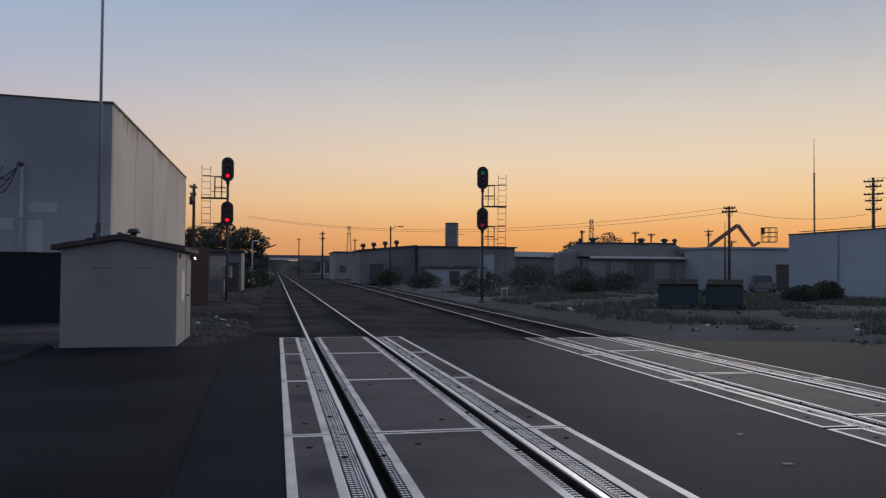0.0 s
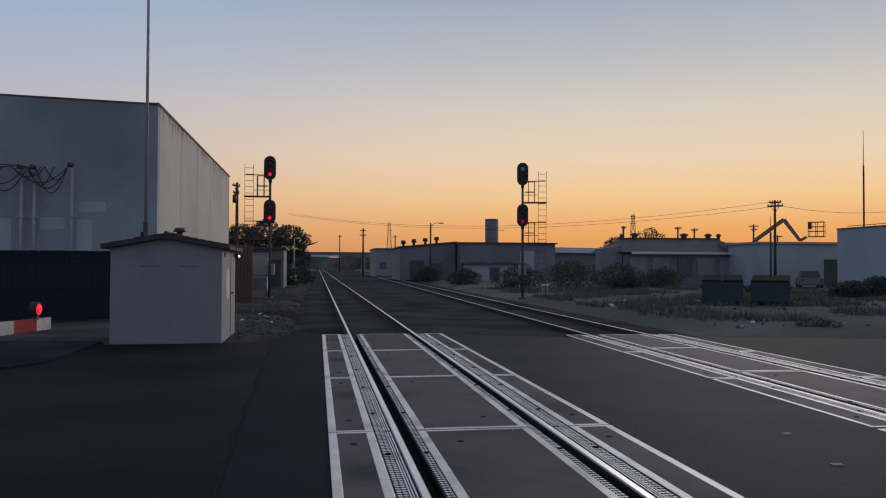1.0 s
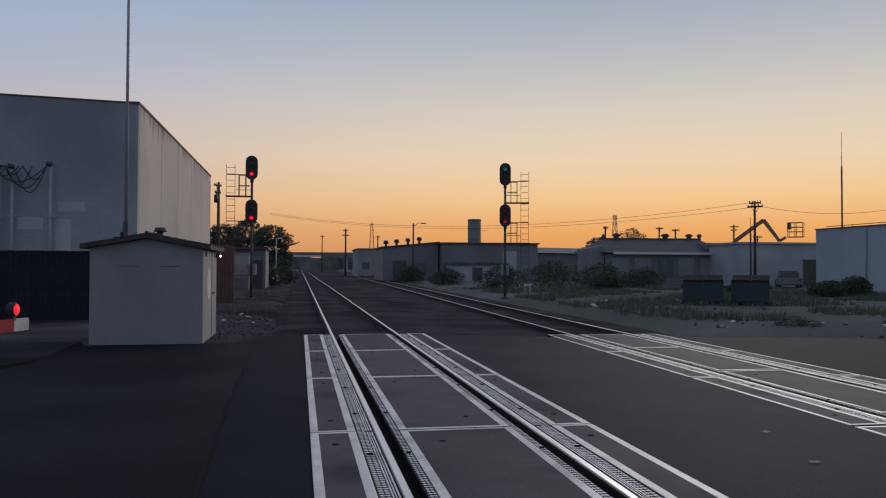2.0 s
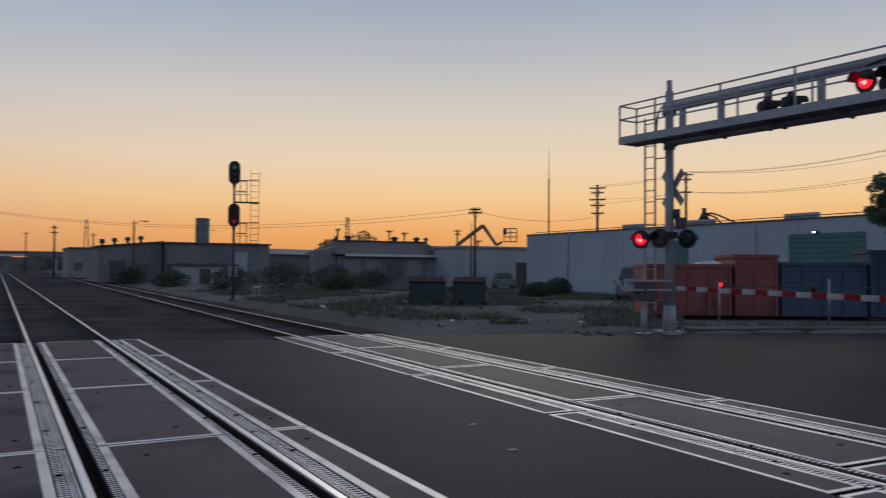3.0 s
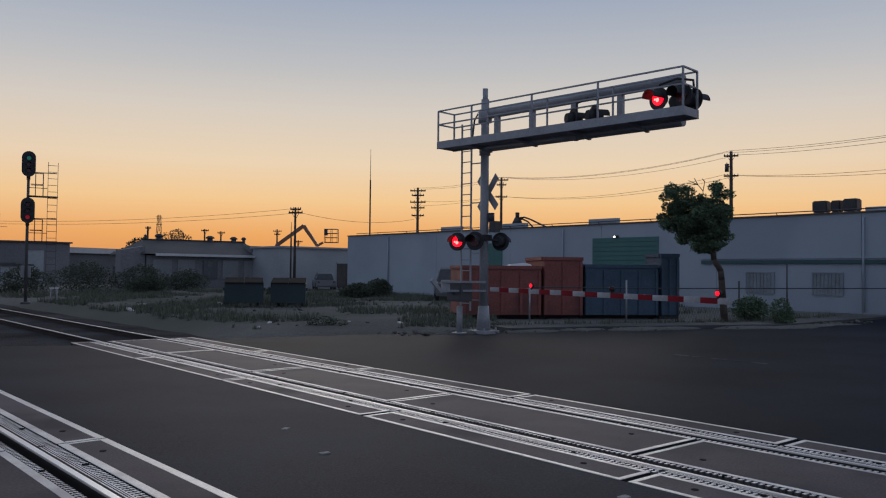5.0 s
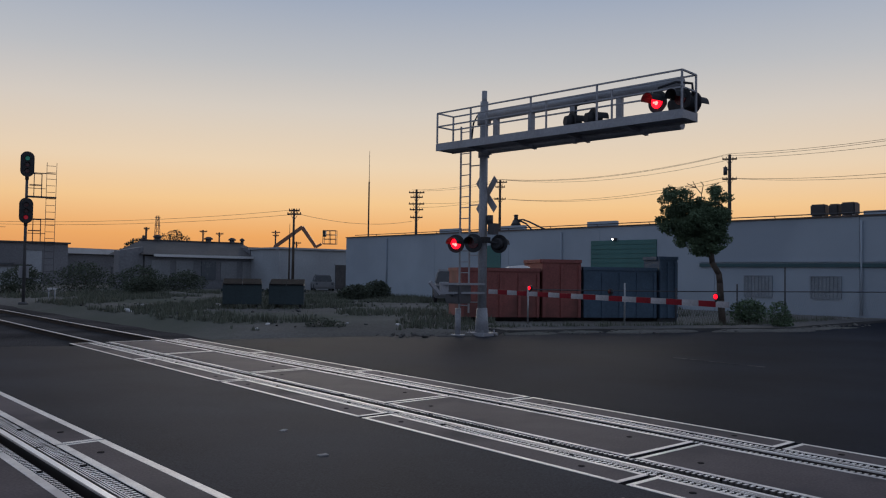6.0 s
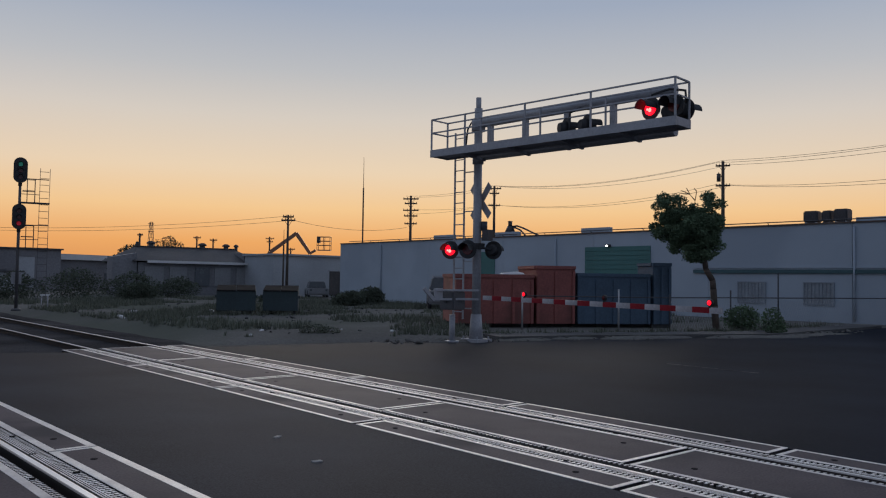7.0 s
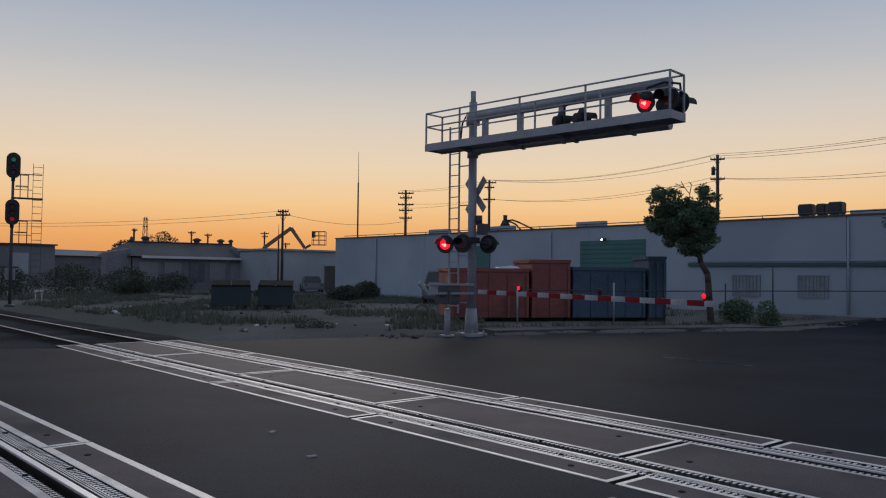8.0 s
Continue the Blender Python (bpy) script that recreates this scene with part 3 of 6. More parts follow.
        box(bm, (xx, y0 - 0.002, 1.6), (0.38, 0.008, 0.014))
        part("louvre_slot", bm, DARK_METAL, s)
    bm = B()
    box(bm, (x1 + 0.06, y1 - 0.25, 1.86), (0.1, 0.14, 0.1))
    lamp = part("wall_lamp", bm, DARK_METAL, s)
    bm = B()
    box(bm, (x1 + 0.115, y1 - 0.25, 1.84), (0.02, 0.07, 0.04))
    part("lamp_lens", bm, LAMP_WHITE, lamp, "lit white lens")


LAMP_WHITE = mat("lit_lamp", (0.8, 0.8, 0.8), 0.4, emit=(1.0, 0.95, 0.85), strength=12, bump=0)
shed()


def long_building():
    """Low long warehouse with a grey-blue wall, a green band, roller door, windows, parapet steps."""
    X, ya, yb, h = 37.0, 3.0, 53.7, 4.5
    w = thing("long_warehouse", pose(0, 0, -0.1), "long low grey-blue warehouse with a dark green band", "warehouse")
    edges = [ya, 9.0, 14.2, 21.2, 28.4, 35.6, 42.8, 48.2, yb]
    for a, b in zip(edges, edges[1:]):
        bm = B()
        box(bm, (X + 0.12, (a + b) / 2, h / 2), (0.24, b - a - 0.02, h))
        part("wall_panel", bm, STUCCO_BLUE, w)
    bm = B()
    box(bm, (X + 10, (ya + yb) / 2, h - 0.35), (19.6, yb - ya, 0.2))
    box(bm, (X + 20, (ya + yb) / 2, h / 2), (0.2, yb - ya, h))
    part("roof", bm, ROOFING, w)
    for yy in (ya + 0.12, yb - 0.12):
        bm = B()
        box(bm, (X + 10.2, yy, h / 2), (19.5, 0.22, h))
        part("end_wall", bm, STUCCO_BLUE, w)
    bm = B()
    box(bm, (X + 0.1, (ya + yb) / 2, h + 0.03), (0.34, yb - ya, 0.07))
    part("parapet_cap", bm, RUST_CAP, w)
    for a, b in ((42.3, 40.3), (29.3, 27.3), (36.3, 34.3)):
        bm = B()
        box(bm, (X + 0.12, (a + b) / 2, h + 0.2), (0.3, abs(a - b), 0.28))
        part("raised_parapet", bm, STUCCO_BLUE, w)
    bm = B()
    box(bm, (X + 1.4, 11.2, h + 0.16), (0.3, 6.6, 0.36))
    part("raised_parapet", bm, STUCCO_BLUE, w)
    bm = B()
    box(bm, (X - 0.05, 13.0, 2.32), (0.1, 18.0, 0.17))
    part("green_band", bm, GREEN_BAND, w)
    bm = B()
    box(bm, (X - 0.03, 13.0, 2.52), (0.06, 18.0, 0.1))
    part("band_trim", bm, STUCCO_BLUE, w)
    for a, b, z0, z1, m, nm in ((24.6, 29.0, 0.1, 3.72, GREEN, "roller_door"), (36.3, 37.6, 0.2, 3.6, GREEN, "roller_door")):
        bm = B()
        box(bm, (X - 0.004, (a + b) / 2, (z0 + z1) / 2), (0.02, b - a, z1 - z0))
        door = part(nm, bm, m, w, "dark green roller door")
        n = 14
        bm = B()
        box(bm, (X - 0.03, (a + b) / 2, 0), (0.04, b - a, (z1 - z0) / n * 0.9))
        me = mesh_of("slat", bm, m)
        for i in range(n):
            sl = new("slat", me)
            sl.parent, sl.location = door, (0, 0, z0 + (z1 - z0) * (i + 0.5) / n)
    for a, b in ((18.2, 19.58), (15.0, 16.35)):
        bm = B()
        box(bm, (X - 0.01, (a + b) / 2, 1.3), (0.03, b - a, 0.95))
        p = part("window", bm, GRILLE, w, "pale barred window")
        bm = B()
        for k in range(9):
            thick = 0.06 if k % 4 == 0 else 0.025
            box(bm, (X - 0.03, a + (b - a) * k / 8, 1.3), (0.06, thick, 1.05))
        for zz in (0.8, 1.8):
            box(bm, (X - 0.034, (a + b) / 2, zz), (0.06, b - a, 0.06))
        part("window_frame", bm, GRILLE_BAR, p)
    for yy in (14.1, 48.3, 31.2):
        bm = B()
        rod(bm, (X - 0.07, yy, 0.1), (X - 0.07, yy, h - 0.2), 0.05)
        part("downpipe", bm, STUCCO_BLUE, w)
    bm = B()
    rod(bm, (X - 0.2, ya, h + 0.16), (X - 0.2, yb - 1.5, h + 0.16), 0.025, seg=6)
    y = ya + 1
    while y < yb - 2:
        rod(bm, (X - 0.2, y, h + 0.16), (X, y, h), 0.02, seg=5)
        y += 3.5
    part("edge_pipe", bm, DARK_METAL, w)
    bm = B()
    box(bm, (X - 0.15, 27.3, 3.78), (0.26, 0.22, 0.12))
    l = part("wall_light", bm, DARK_METAL, w)
    bm = B()
    box(bm, (X - 0.29, 27.3, 3.76), (0.02, 0.1, 0.06))
    part("lamp_lens", bm, LAMP_WHITE, l, "lit white lens")


long_building()


# ---- railway signals ----
LENS_RED = mat("lit_red_lens", (0.5, 0.02, 0.02), 0.3, emit=(1.0, 0.004, 0.016), strength=2.4, bump=0)
LENS_RED_DIM = mat("dim_red_lens", (0.4, 0.02, 0.03), 0.3, emit=(1.0, 0.02, 0.06), strength=0.14, bump=0)
LENS_GREEN = mat("dim_green_lens", (0.02, 0.3, 0.25), 0.3, emit=(0.1, 0.8, 0.6), strength=0.07, bump=0)
LENS_CORE = mat("lit_lens_core", (0.6, 0.1, 0.1), 0.3, emit=(1.0, 0.15, 0.13), strength=4.0, bump=0)
LENS_HALO = mat("red_lens_rim", (0.4, 0.01, 0.02), 0.3, emit=(1.0, 0.004, 0.03), strength=0.55, bump=0)
LENS_DARK = mat("unlit_red_lens", (0.10, 0.01, 0.012), 0.25, bump=0)
SIGNAL_DARK = mat("weathered_mast", (0.11, 0.11, 0.115), 0.65, 0.2, 0.15, 20, 1.0, 0.05)
GATE_RED = mat("gate_red", (0.27, 0.022, 0.030), 0.6, 0, 0.2, 20, 1.5, 0.05, gloss=0.08)
GATE_WHITE = mat("gate_white", (0.50, 0.48, 0.49), 0.6, 0, 0.2, 20, 1.5, 0.05, stain=(0.27, 0.25, 0.25), gloss=0.1)


def pill(bm, cx, cz, w, h, y0, y1):
    """An upright plate with round ends."""
    r, n = w / 2, 12
    out = [(cx + r * math.cos(a), cz + (h / 2 - r) + r * math.sin(a)) for a in (math.pi * i / n for i in range(n + 1))]
    out += [(cx + r * math.cos(a), cz - (h / 2 - r) + r * math.sin(a)) for a in (math.pi + math.pi * i / n for i in range(n + 1))]
    prism(bm, out, "y", y0, y1)


def rail_signal(at, label, side, lenses, decks):
    """A mast with two oval signal heads, maintenance decks with guard rails and a ladder. side: -1 or 1, where the ladder stands."""
    s = thing("railway_signal", at, label, "railway signal", "railway signals")
    top = 7.05
    bm = B()
    rod(bm, (0, 0, 0), (0, 0, top - 0.4), 0.075, 0.06)
    rod(bm, (0, 0, 0), (0, 0, 0.12), 0.22, 0.2)
    part("mast", bm, SIGNAL_DARK, s)
    for k, (cz, lens) in enumerate(zip((6.46, 4.32), lenses)):
        bm = B()
        pill(bm, 0, cz, 0.58, 1.18, -0.30, -0.26)
        box(bm, (0, -0.16, cz), (0.3, 0.22, 0.8))
        box(bm, (0, 0.0, cz - 0.62), (0.16, 0.3, 0.14))
        head = part("signal_head", bm, BLACK, s)
        for j, dz in enumerate((0.27, -0.02, -0.31)):
            lit = lens and lens[0] == j
            bm = B()
            rod(bm, (0, -0.30, cz + dz), (0, -0.335, cz + dz), 0.095, seg=16)
            part("lens", bm, (LENS_HALO if lens[1] is LENS_RED else lens[1]) if lit else LENS_DARK, head, "lit signal lens" if lit else "")
            if lit and lens[1] is LENS_RED:
                bm = B()
                rod(bm, (0, -0.334, cz + dz), (0, -0.341, cz + dz), 0.052, 0.045, seg=14)
                part("lamp_core", bm, LENS_RED, head, "bright core of the lit lens")
            bm = B()
            for a in range(9):
                a0, a1 = math.radians(-10 + a * 200 / 9), math.radians(-10 + (a + 1) * 200 / 9)
                p0 = (0.115 * math.cos(a0), 0.115 * math.sin(a0))
                p1 = (0.115 * math.cos(a1), 0.115 * math.sin(a1))
                f = [bm.verts.new((p[0], y, cz + dz + p[1])) for p, y in ((p0, -0.30), (p1, -0.30), (p1, -0.52), (p0, -0.52))]
                bm.faces.new(f)
            bmesh.ops.remove_doubles(bm, verts=bm.verts, dist=0.001)
            bmesh.ops.solidify(bm, geom=bm.faces, thickness=0.006)
            part("hood", bm, BLACK, head)
    for dz, guard in decks:
        bm = B()
        box(bm, (side * 0.62, 0.1, dz), (1.25, 0.5, 0.05))
        part("deck", bm, DARK_METAL, s)
        for y in (-0.13, 0.33):
            for x in (0.30, 0.62):
                bm = B()
                rod(bm, (side * x, y, dz), (side * x, y, dz + guard), 0.018, seg=6)
                part("guard_post", bm, DARK_METAL, s)
            for z in (guard, guard * 0.5):
                bm = B()
                rod(bm, (side * 0.1, y, dz + z), (side * 0.62, y, dz + z), 0.016, seg=6)
                part("guard_rail", bm, DARK_METAL, s)
        bm = B()
        rod(bm, (side * 0.1, 0.1, dz + guard + 0.02), (side * 1.2, 0.1, dz + guard + 0.02), 0.022, seg=6)
        part("top_bar", bm, DARK_METAL, s)
    lad = thing("ladder", Matrix.Identity(4), "", "")
    lad.parent = s
    x0, x1 = side * 0.80, side * 1.20
    bot = 0.4
    for x in (x0, x1):
        bm = B()
        bar(bm, (x, 0.12, bot), (x * 1.03, 0.12, 6.65), 0.018, 0.022)
        part("ladder_rail", bm, SIGNAL_DARK, lad)
    bm = B()
    rod(bm, (x0, 0.12, 0), (x1, 0.12, 0), 0.012, seg=6)
    me = mesh_of("rung", bm, SIGNAL_DARK)
    z = bot + 0.2
    while z < 6.6:
        r = new("rung", me)
        r.parent, r.location = lad, (0, 0, z)
        z += 0.31
    for z in (1.2, 3.3, 5.4):
        bm = B()
        rod(bm, (0, 0.05, z), (x0, 0.12, z), 0.015, seg=6)
        part("ladder_bracket", bm, DARK_METAL, s)
    bm = B()
    box(bm, (side * -0.02, 0.25, 1.5), (0.42, 0.3, 0.55))
    soften(bm, 0.015, 1)
    part("junction_box", bm, SIGNAL_GREY, s)
    return s


rail_signal(pose(-3.07, 40.3, -0.1), "two-headed railway signal showing two red lights beside a ladder", -1, ((2, LENS_RED), (2, LENS_RED)), ((5.08, 1.05), (3.0, 0.85)))
rail_signal(pose(9.77, 40.5, -0.1, 0, 0, -14), "two-headed railway signal showing a faint green over a dim red light", 1, ((0, LENS_GREEN), (2, LENS_RED_DIM)), ((5.0, 1.1), (2.9, 1.05)))


def relay_cabinet(at, w, d, h, label):
    c = thing("relay_cabinet", at, label, "cabinet")
    bm = B()
    box(bm, (0, 0, 1.05 + h / 2), (w, d, h))
    soften(bm, 0.015, 1)
    box(bm, (0, 0, 1.05 + h + 0.02), (w + 0.1, d + 0.1, 0.05))
    part("body", bm, GREY_METAL, c)
    for x in (-w / 2 + 0.06, w / 2 - 0.06):
        bm = B()
        rod(bm, (x, 0, 0), (x, 0, 1.06), 0.035)
        part("leg", bm, GREY_METAL, c)
    bm = B()
    box(bm, (0, -d / 2 - 0.012, 1.05 + h / 2), (w - 0.12, 0.02, h - 0.12))
    dr = part("door", bm, GREY_METAL, c)
    bm = B()
    box(bm, (w / 2 - 0.14, -d / 2 - 0.03, 1.05 + h / 2), (0.03, 0.03, 0.16))
    part("handle", bm, DARK_METAL, dr)


relay_cabinet(pose(-3.62, 41.4, -0.1), 0.85, 0.6, 1.2, "grey steel relay cabinet on legs beside the signal")


# ---- crossing gates and the cantilever ----
def flasher(parent, p, face, lit):
    """A round flashing-light unit: black disc, hood, lens, housing. face: degrees, the way that it looks, 0 = local -y."""
    u = new("flashing_light")
    u.parent, u.matrix_basis = parent, pose(*p, 0, 0, face)
    bm = B()
    rod(bm, (0, -0.02, 0), (0, 0.0, 0), 0.255, seg=28)
    part("target_disc", bm, BLACK, u)
    bm = B()
    rod(bm, (0, 0.0, 0), (0, 0.17, 0), 0.17, 0.12, seg=18)
    part("housing", bm, BLACK, u)
    bm = B()
    rod(bm, (0, -0.02, 0), (0, -0.05, 0), 0.15, 0.145, seg=24)
    lens = part("lens", bm, LENS_RED if lit else LENS_DARK, u, "lit red lens" if lit else "unlit red lens")
    if lit:
        bm = B()
        rod(bm, (0, -0.048, -0.03), (0, -0.054, -0.03), 0.05, 0.04, seg=16)
        rod(bm, (-0.07, -0.048, -0.01), (-0.07, -0.052, -0.01), 0.03, 0.024, seg=12)
        part("lamp_core", bm, LENS_CORE, u, "bright core of the lit lens")
    bm = B()
    n = 12
    for a in range(n):
        a0, a1 = (math.radians(-5 + (a + k) * 190 / n) for k in (0, 1))
        p0, p1 = ((0.165 * math.cos(q), 0.165 * math.sin(q)) for q in (a0, a1))
        bm.faces.new([bm.verts.new((q[0], y, q[1])) for q, y in ((p0, -0.02), (p1, -0.02), (p1, -0.36), (p0, -0.36))])
    bmesh.ops.remove_doubles(bm, verts=bm.verts, dist=0.001)
    bmesh.ops.solidify(bm, geom=bm.faces, thickness=0.006)
    part("hood", bm, BLACK, u)
    return u


def gate_arm(pivot, tip, label, lamps, stripe, weights=None):
    """A striped barrier arm, lowered, with its small lamps; it hangs from its gate machine."""
    p, q = Vector(pivot), Vector(tip)
    d = q - p
    L = d.length
    m = Matrix.Translation(p) @ d.to_track_quat("Y", "Z").to_matrix().to_4x4()
    g = thing("crossing_barrier", m, label, "crossing barrier", "crossing barriers")
    bm = B()
    box(bm, (0, 0, 0), (0.035, stripe - 0.002, 0.115))
    red = mesh_of("stripe", bm, GATE_RED)
    bm = B()
    box(bm, (0, 0, 0), (0.035, stripe - 0.002, 0.115))
    white = mesh_of("stripe", bm, GATE_WHITE)
    bm = B()
    box(bm, (0, 0, 0), (0.035, 0.278, 0.115))
    part("tip_stripe", bm, GATE_WHITE, g).location = (0, L - 0.14, 0)
    n = int((L - 0.28) / stripe)
    for i in range(n):
        s = new("stripe", white if i % 2 else red)
        s.parent, s.location = g, (0, L - 0.28 - (i + 0.5) * stripe, 0)
    for y, lit in lamps:
        u = new("arm_lamp")
        u.parent, u.location = g, (0, y * L, 0.06)
        bm = B()
        rod(bm, (-0.022, 0, 0.085), (0.022, 0, 0.085), 0.068, seg=18)
        for sx in (-1, 1):
            rod(bm, (sx * 0.022, 0, 0.085), (sx * 0.034, 0, 0.085), 0.066, 0.060, seg=18)
        box(bm, (0, 0, 0.01), (0.04, 0.05, 0.05))
        part("lamp_body", bm, BLACK, u)
        for sx in (-1, 1):
            bm = B()
            rod(bm, (sx * 0.033, 0, 0.085), (sx * 0.048, 0, 0.085), 0.050, 0.030, seg=18)
            part("lamp_lens", bm, LENS_RED if lit else LENS_DARK, u, "lit red lens" if lit else "")
    bm = B()
    if weights:
        (wx, wy), inv = weights, m.inverted()
        for z in (1.07, 1.31):
            bar(bm, inv @ Vector((pivot[0], pivot[1], z)), inv @ Vector((wx, wy, z)), 0.05, 0.055)
        bar(bm, inv @ Vector((wx + 0.02, wy, 1.04)), inv @ Vector((wx - 0.3, wy + 0.05, 1.36)), 0.07, 0.09)
        for k in (0.0, 0.09):
            bar(bm, inv @ Vector((wx + 0.12 + k, wy, 1.05)), inv @ Vector((wx + 0.12 + k, wy, 1.36)), 0.16, 0.07)
    else:
        for sx in (-0.06, 0.06):
            bar(bm, (sx, 0.25, 0), (sx, -0.95, 0.04), 0.02, 0.09)
        box(bm, (0, -0.95, 0.04), (0.26, 0.2, 0.3))
    part("counterweight", bm, SIGNAL_GREY, g, "grey counterweight frame")
    return g


def gate_machine(at, label, w=0.4, h=0.75):
    c = thing("gate_machine", at, label, "gate machine", "gate machines")
    bm = B()
    rod(bm, (0, 0, 0), (0, 0, 0.75), 0.08)
    rod(bm, (0, 0, 0), (0, 0, 0.05), 0.2)
    part("post", bm, SIGNAL_GREY, c)
    bm = B()
    box(bm, (0, 0, 1.13), (w, 0.5, h))
    soften(bm, 0.03, 2)
    part("housing", bm, SIGNAL_DARK, c)
    bm = B()
    rod(bm, (-0.32, 0, 1.12), (0.32, 0, 1.12), 0.05)
    part("shaft", bm, DARK_METAL, c)
    return c


def cantilever():
    """Mast with a walkway arm over the road, hand rails, pipe trusses, ladder, lights and crossbuck."""
    c = thing("cantilever_signal", pose(14.996, 15.805, -0.1, 0, 0, -85.9), "grey steel cantilever walkway with flashing red lights over the road", "crossing signal")
    bm = B()
    rod(bm, (0, 0, 0.04), (0, 0, 6.45), 0.125, 0.11, seg=16)
    rod(bm, (0, 0, 6.3), (0, 0, 6.75), 0.075, 0.075, seg=12)
    part("mast", bm, SIGNAL_GREY, c)
    bm = B()
    box(bm, (0, 0, 0.04), (0.62, 0.62, 0.09))
    rod(bm, (0, 0, 0.05), (0, 0, 0.75), 0.20, 0.145, seg=14)
    for a in range(4):
        rod(bm, (0.24 * (1 if a % 2 else -1), 0.24 * (1 if a > 1 else -1), 0.08), (0.24 * (1 if a % 2 else -1), 0.24 * (1 if a > 1 else -1), 0.16), 0.025, seg=6)
    part("mast_base", bm, SIGNAL_GREY, c)
    # walkway deck with toe plates
    x0, x1, ya, yb, zd = -0.90, 6.43, -0.98, -0.30, 5.06
    bm = B()
    box(bm, ((x0 + x1) / 2, (ya + yb) / 2, zd + 0.06), (x1 - x0, yb - ya - 0.1, 0.04))
    part("deck", bm, SIGNAL_GREY, c)
    for y in (ya + 0.02, yb - 0.02):
        bm = B()
        box(bm, ((x0 + x1) / 2, y, zd + 0.09), (x1 - x0, 0.04, 0.2))
        part("deck_beam", bm, SIGNAL_GREY, c)
    for x in (x0 + 0.02, x1 - 0.02):
        bm = B()
        box(bm, (x, (ya + yb) / 2, zd + 0.09), (0.038, yb - ya - 0.1, 0.18))
        part("deck_end", bm, SIGNAL_GREY, c)
    zt = zd + 1.03
    posts = [x0 + 0.03, 0.36, 2.36, 4.28, x1 - 0.03]
    for y in (ya + 0.02, yb - 0.02):
        for x in posts:
            bm = B()
            box(bm, (x, y, (zd + 0.2 + zt) / 2), (0.038, 0.038, zt - zd - 0.2))
            part("rail_post", bm, SIGNAL_GREY, c)
        for z in (zt, zd + 0.66):
            bm = B()
            bar(bm, (x0 + 0.03, y, z), (x1 - 0.03, y, z), 0.038, 0.034)
            part("hand_rail", bm, SIGNAL_GREY, c)
    for x in (x0 + 0.03, x1 - 0.03):
        for z in (zt, zd + 0.66):
            bm = B()
            bar(bm, (x, ya + 0.02, z), (x, yb - 0.02, z), 0.04, 0.035)
            part("end_rail", bm, SIGNAL_GREY, c)
    # pipe truss
    for z0, z1, r in ((6.02, 6.06, 0.13), (5.10, 5.10, 0.12)):
        bm = B()
        rod(bm, (-0.1, 0, z0), (5.95, -0.06, z1), r, seg=14)
        part("truss_pipe", bm, SIGNAL_GREY, c)
    for x in (0.46, 1.66, 2.98, 4.31, 5.85):
        bm = B()
        box(bm, (x, -0.02, 5.55), (0.14, 0.12, 0.92))
        part("truss_strut", bm, SIGNAL_GREY, c)
    for x in (0.2, 1.75, 3.4, 5.0):
        bm = B()
        bar(bm, (x, 0.05, 5.0), (x, -0.95, 5.08), 0.08, 0.08)
        part("deck_bracket", bm, SIGNAL_GREY, c)
    bm = B()
    rod(bm, (0, 0, 5.81), (0, 0, 6.15), 0.19, 0.19, seg=14)
    part("clamp", bm, SIGNAL_GREY, c)
    bm = B()
    rod(bm, (0, 0, 4.9), (0, 0, 5.15), 0.155, 0.155, seg=14)
    part("clamp", bm, SIGNAL_GREY, c)
    # lights over the road
    for x, y, f, lit in ((5.70, -0.72, -12, True), (6.26, -0.72, -12, False), (5.85, -0.14, 165, False), (6.22, -0.14, 165, False)):
        flasher(c, (x, y, 5.53), f, lit)
    for x, y, f in ((3.20, -0.42, 150), (3.80, -0.42, 150)):
        flasher(c, (x, y, 5.45), f, False)
    bm = B()
    pipe(bm, [(5.6, -0.5, 5.62), (5.6, -0.5, 5.9), (6.0, -0.45, 5.98), (6.35, -0.4, 5.9), (6.35, -0.35, 5.62)], 0.03)
    part("light_bracket", bm, BLACK, c)
    bm = B()
    pipe(bm, [(3.25, -0.36, 5.42), (3.25, -0.3, 5.84), (3.55, -0.3, 5.92), (3.85, -0.3, 5.84), (3.85, -0.36, 5.42)], 0.03)
    part("light_bracket", bm, BLACK, c)
    bm = B()
    rod(bm, (3.3, -0.4, 4.9), (3.3, -0.4, 5.1), 0.06)
    part("junction_stub", bm, SIGNAL_GREY, c)
    # lights on the mast
    for x, y, f, lit in ((-0.72, -0.3, 20, True), (0.04, -0.42, 20, False), (0.33, 0.30, 195, False)):
        flasher(c, (x, y, 2.52), f, lit)
    bm = B()
    pipe(bm, [(-0.72, -0.12, 2.52), (0, 0, 2.62), (0.4, 0.14, 2.52)], 0.035)
    box(bm, (0.02, -0.02, 2.62), (0.3, 0.3, 0.16))
    part("light_bracket", bm, BLACK, c)
    bm = B()
    box(bm, (0.32, 0.06, 2.92), (0.22, 0.2, 0.3))
    rod(bm, (0.2, 0.06, 3.05), (0.2, 0.06, 3.3), 0.09, seg=12)
    part("crossing_bell", bm, DARK_METAL, c)
    for a in (-45, 45):
        bm = B()
        m = Matrix.Translation((-0.035, 0.17 + (0.012 if a > 0 else 0), 3.88)) @ Matrix.Rotation(radians(-14), 4, "Z") @ Matrix.Rotation(radians(a), 4, "Y") @ Matrix.Diagonal((0.22, 0.01, 1.22, 1))
        bmesh.ops.create_cube(bm, size=1, matrix=m)
        part("crossbuck_blade", bm, SIGNAL_GREY, c, "weathered crossbuck blade seen from behind")
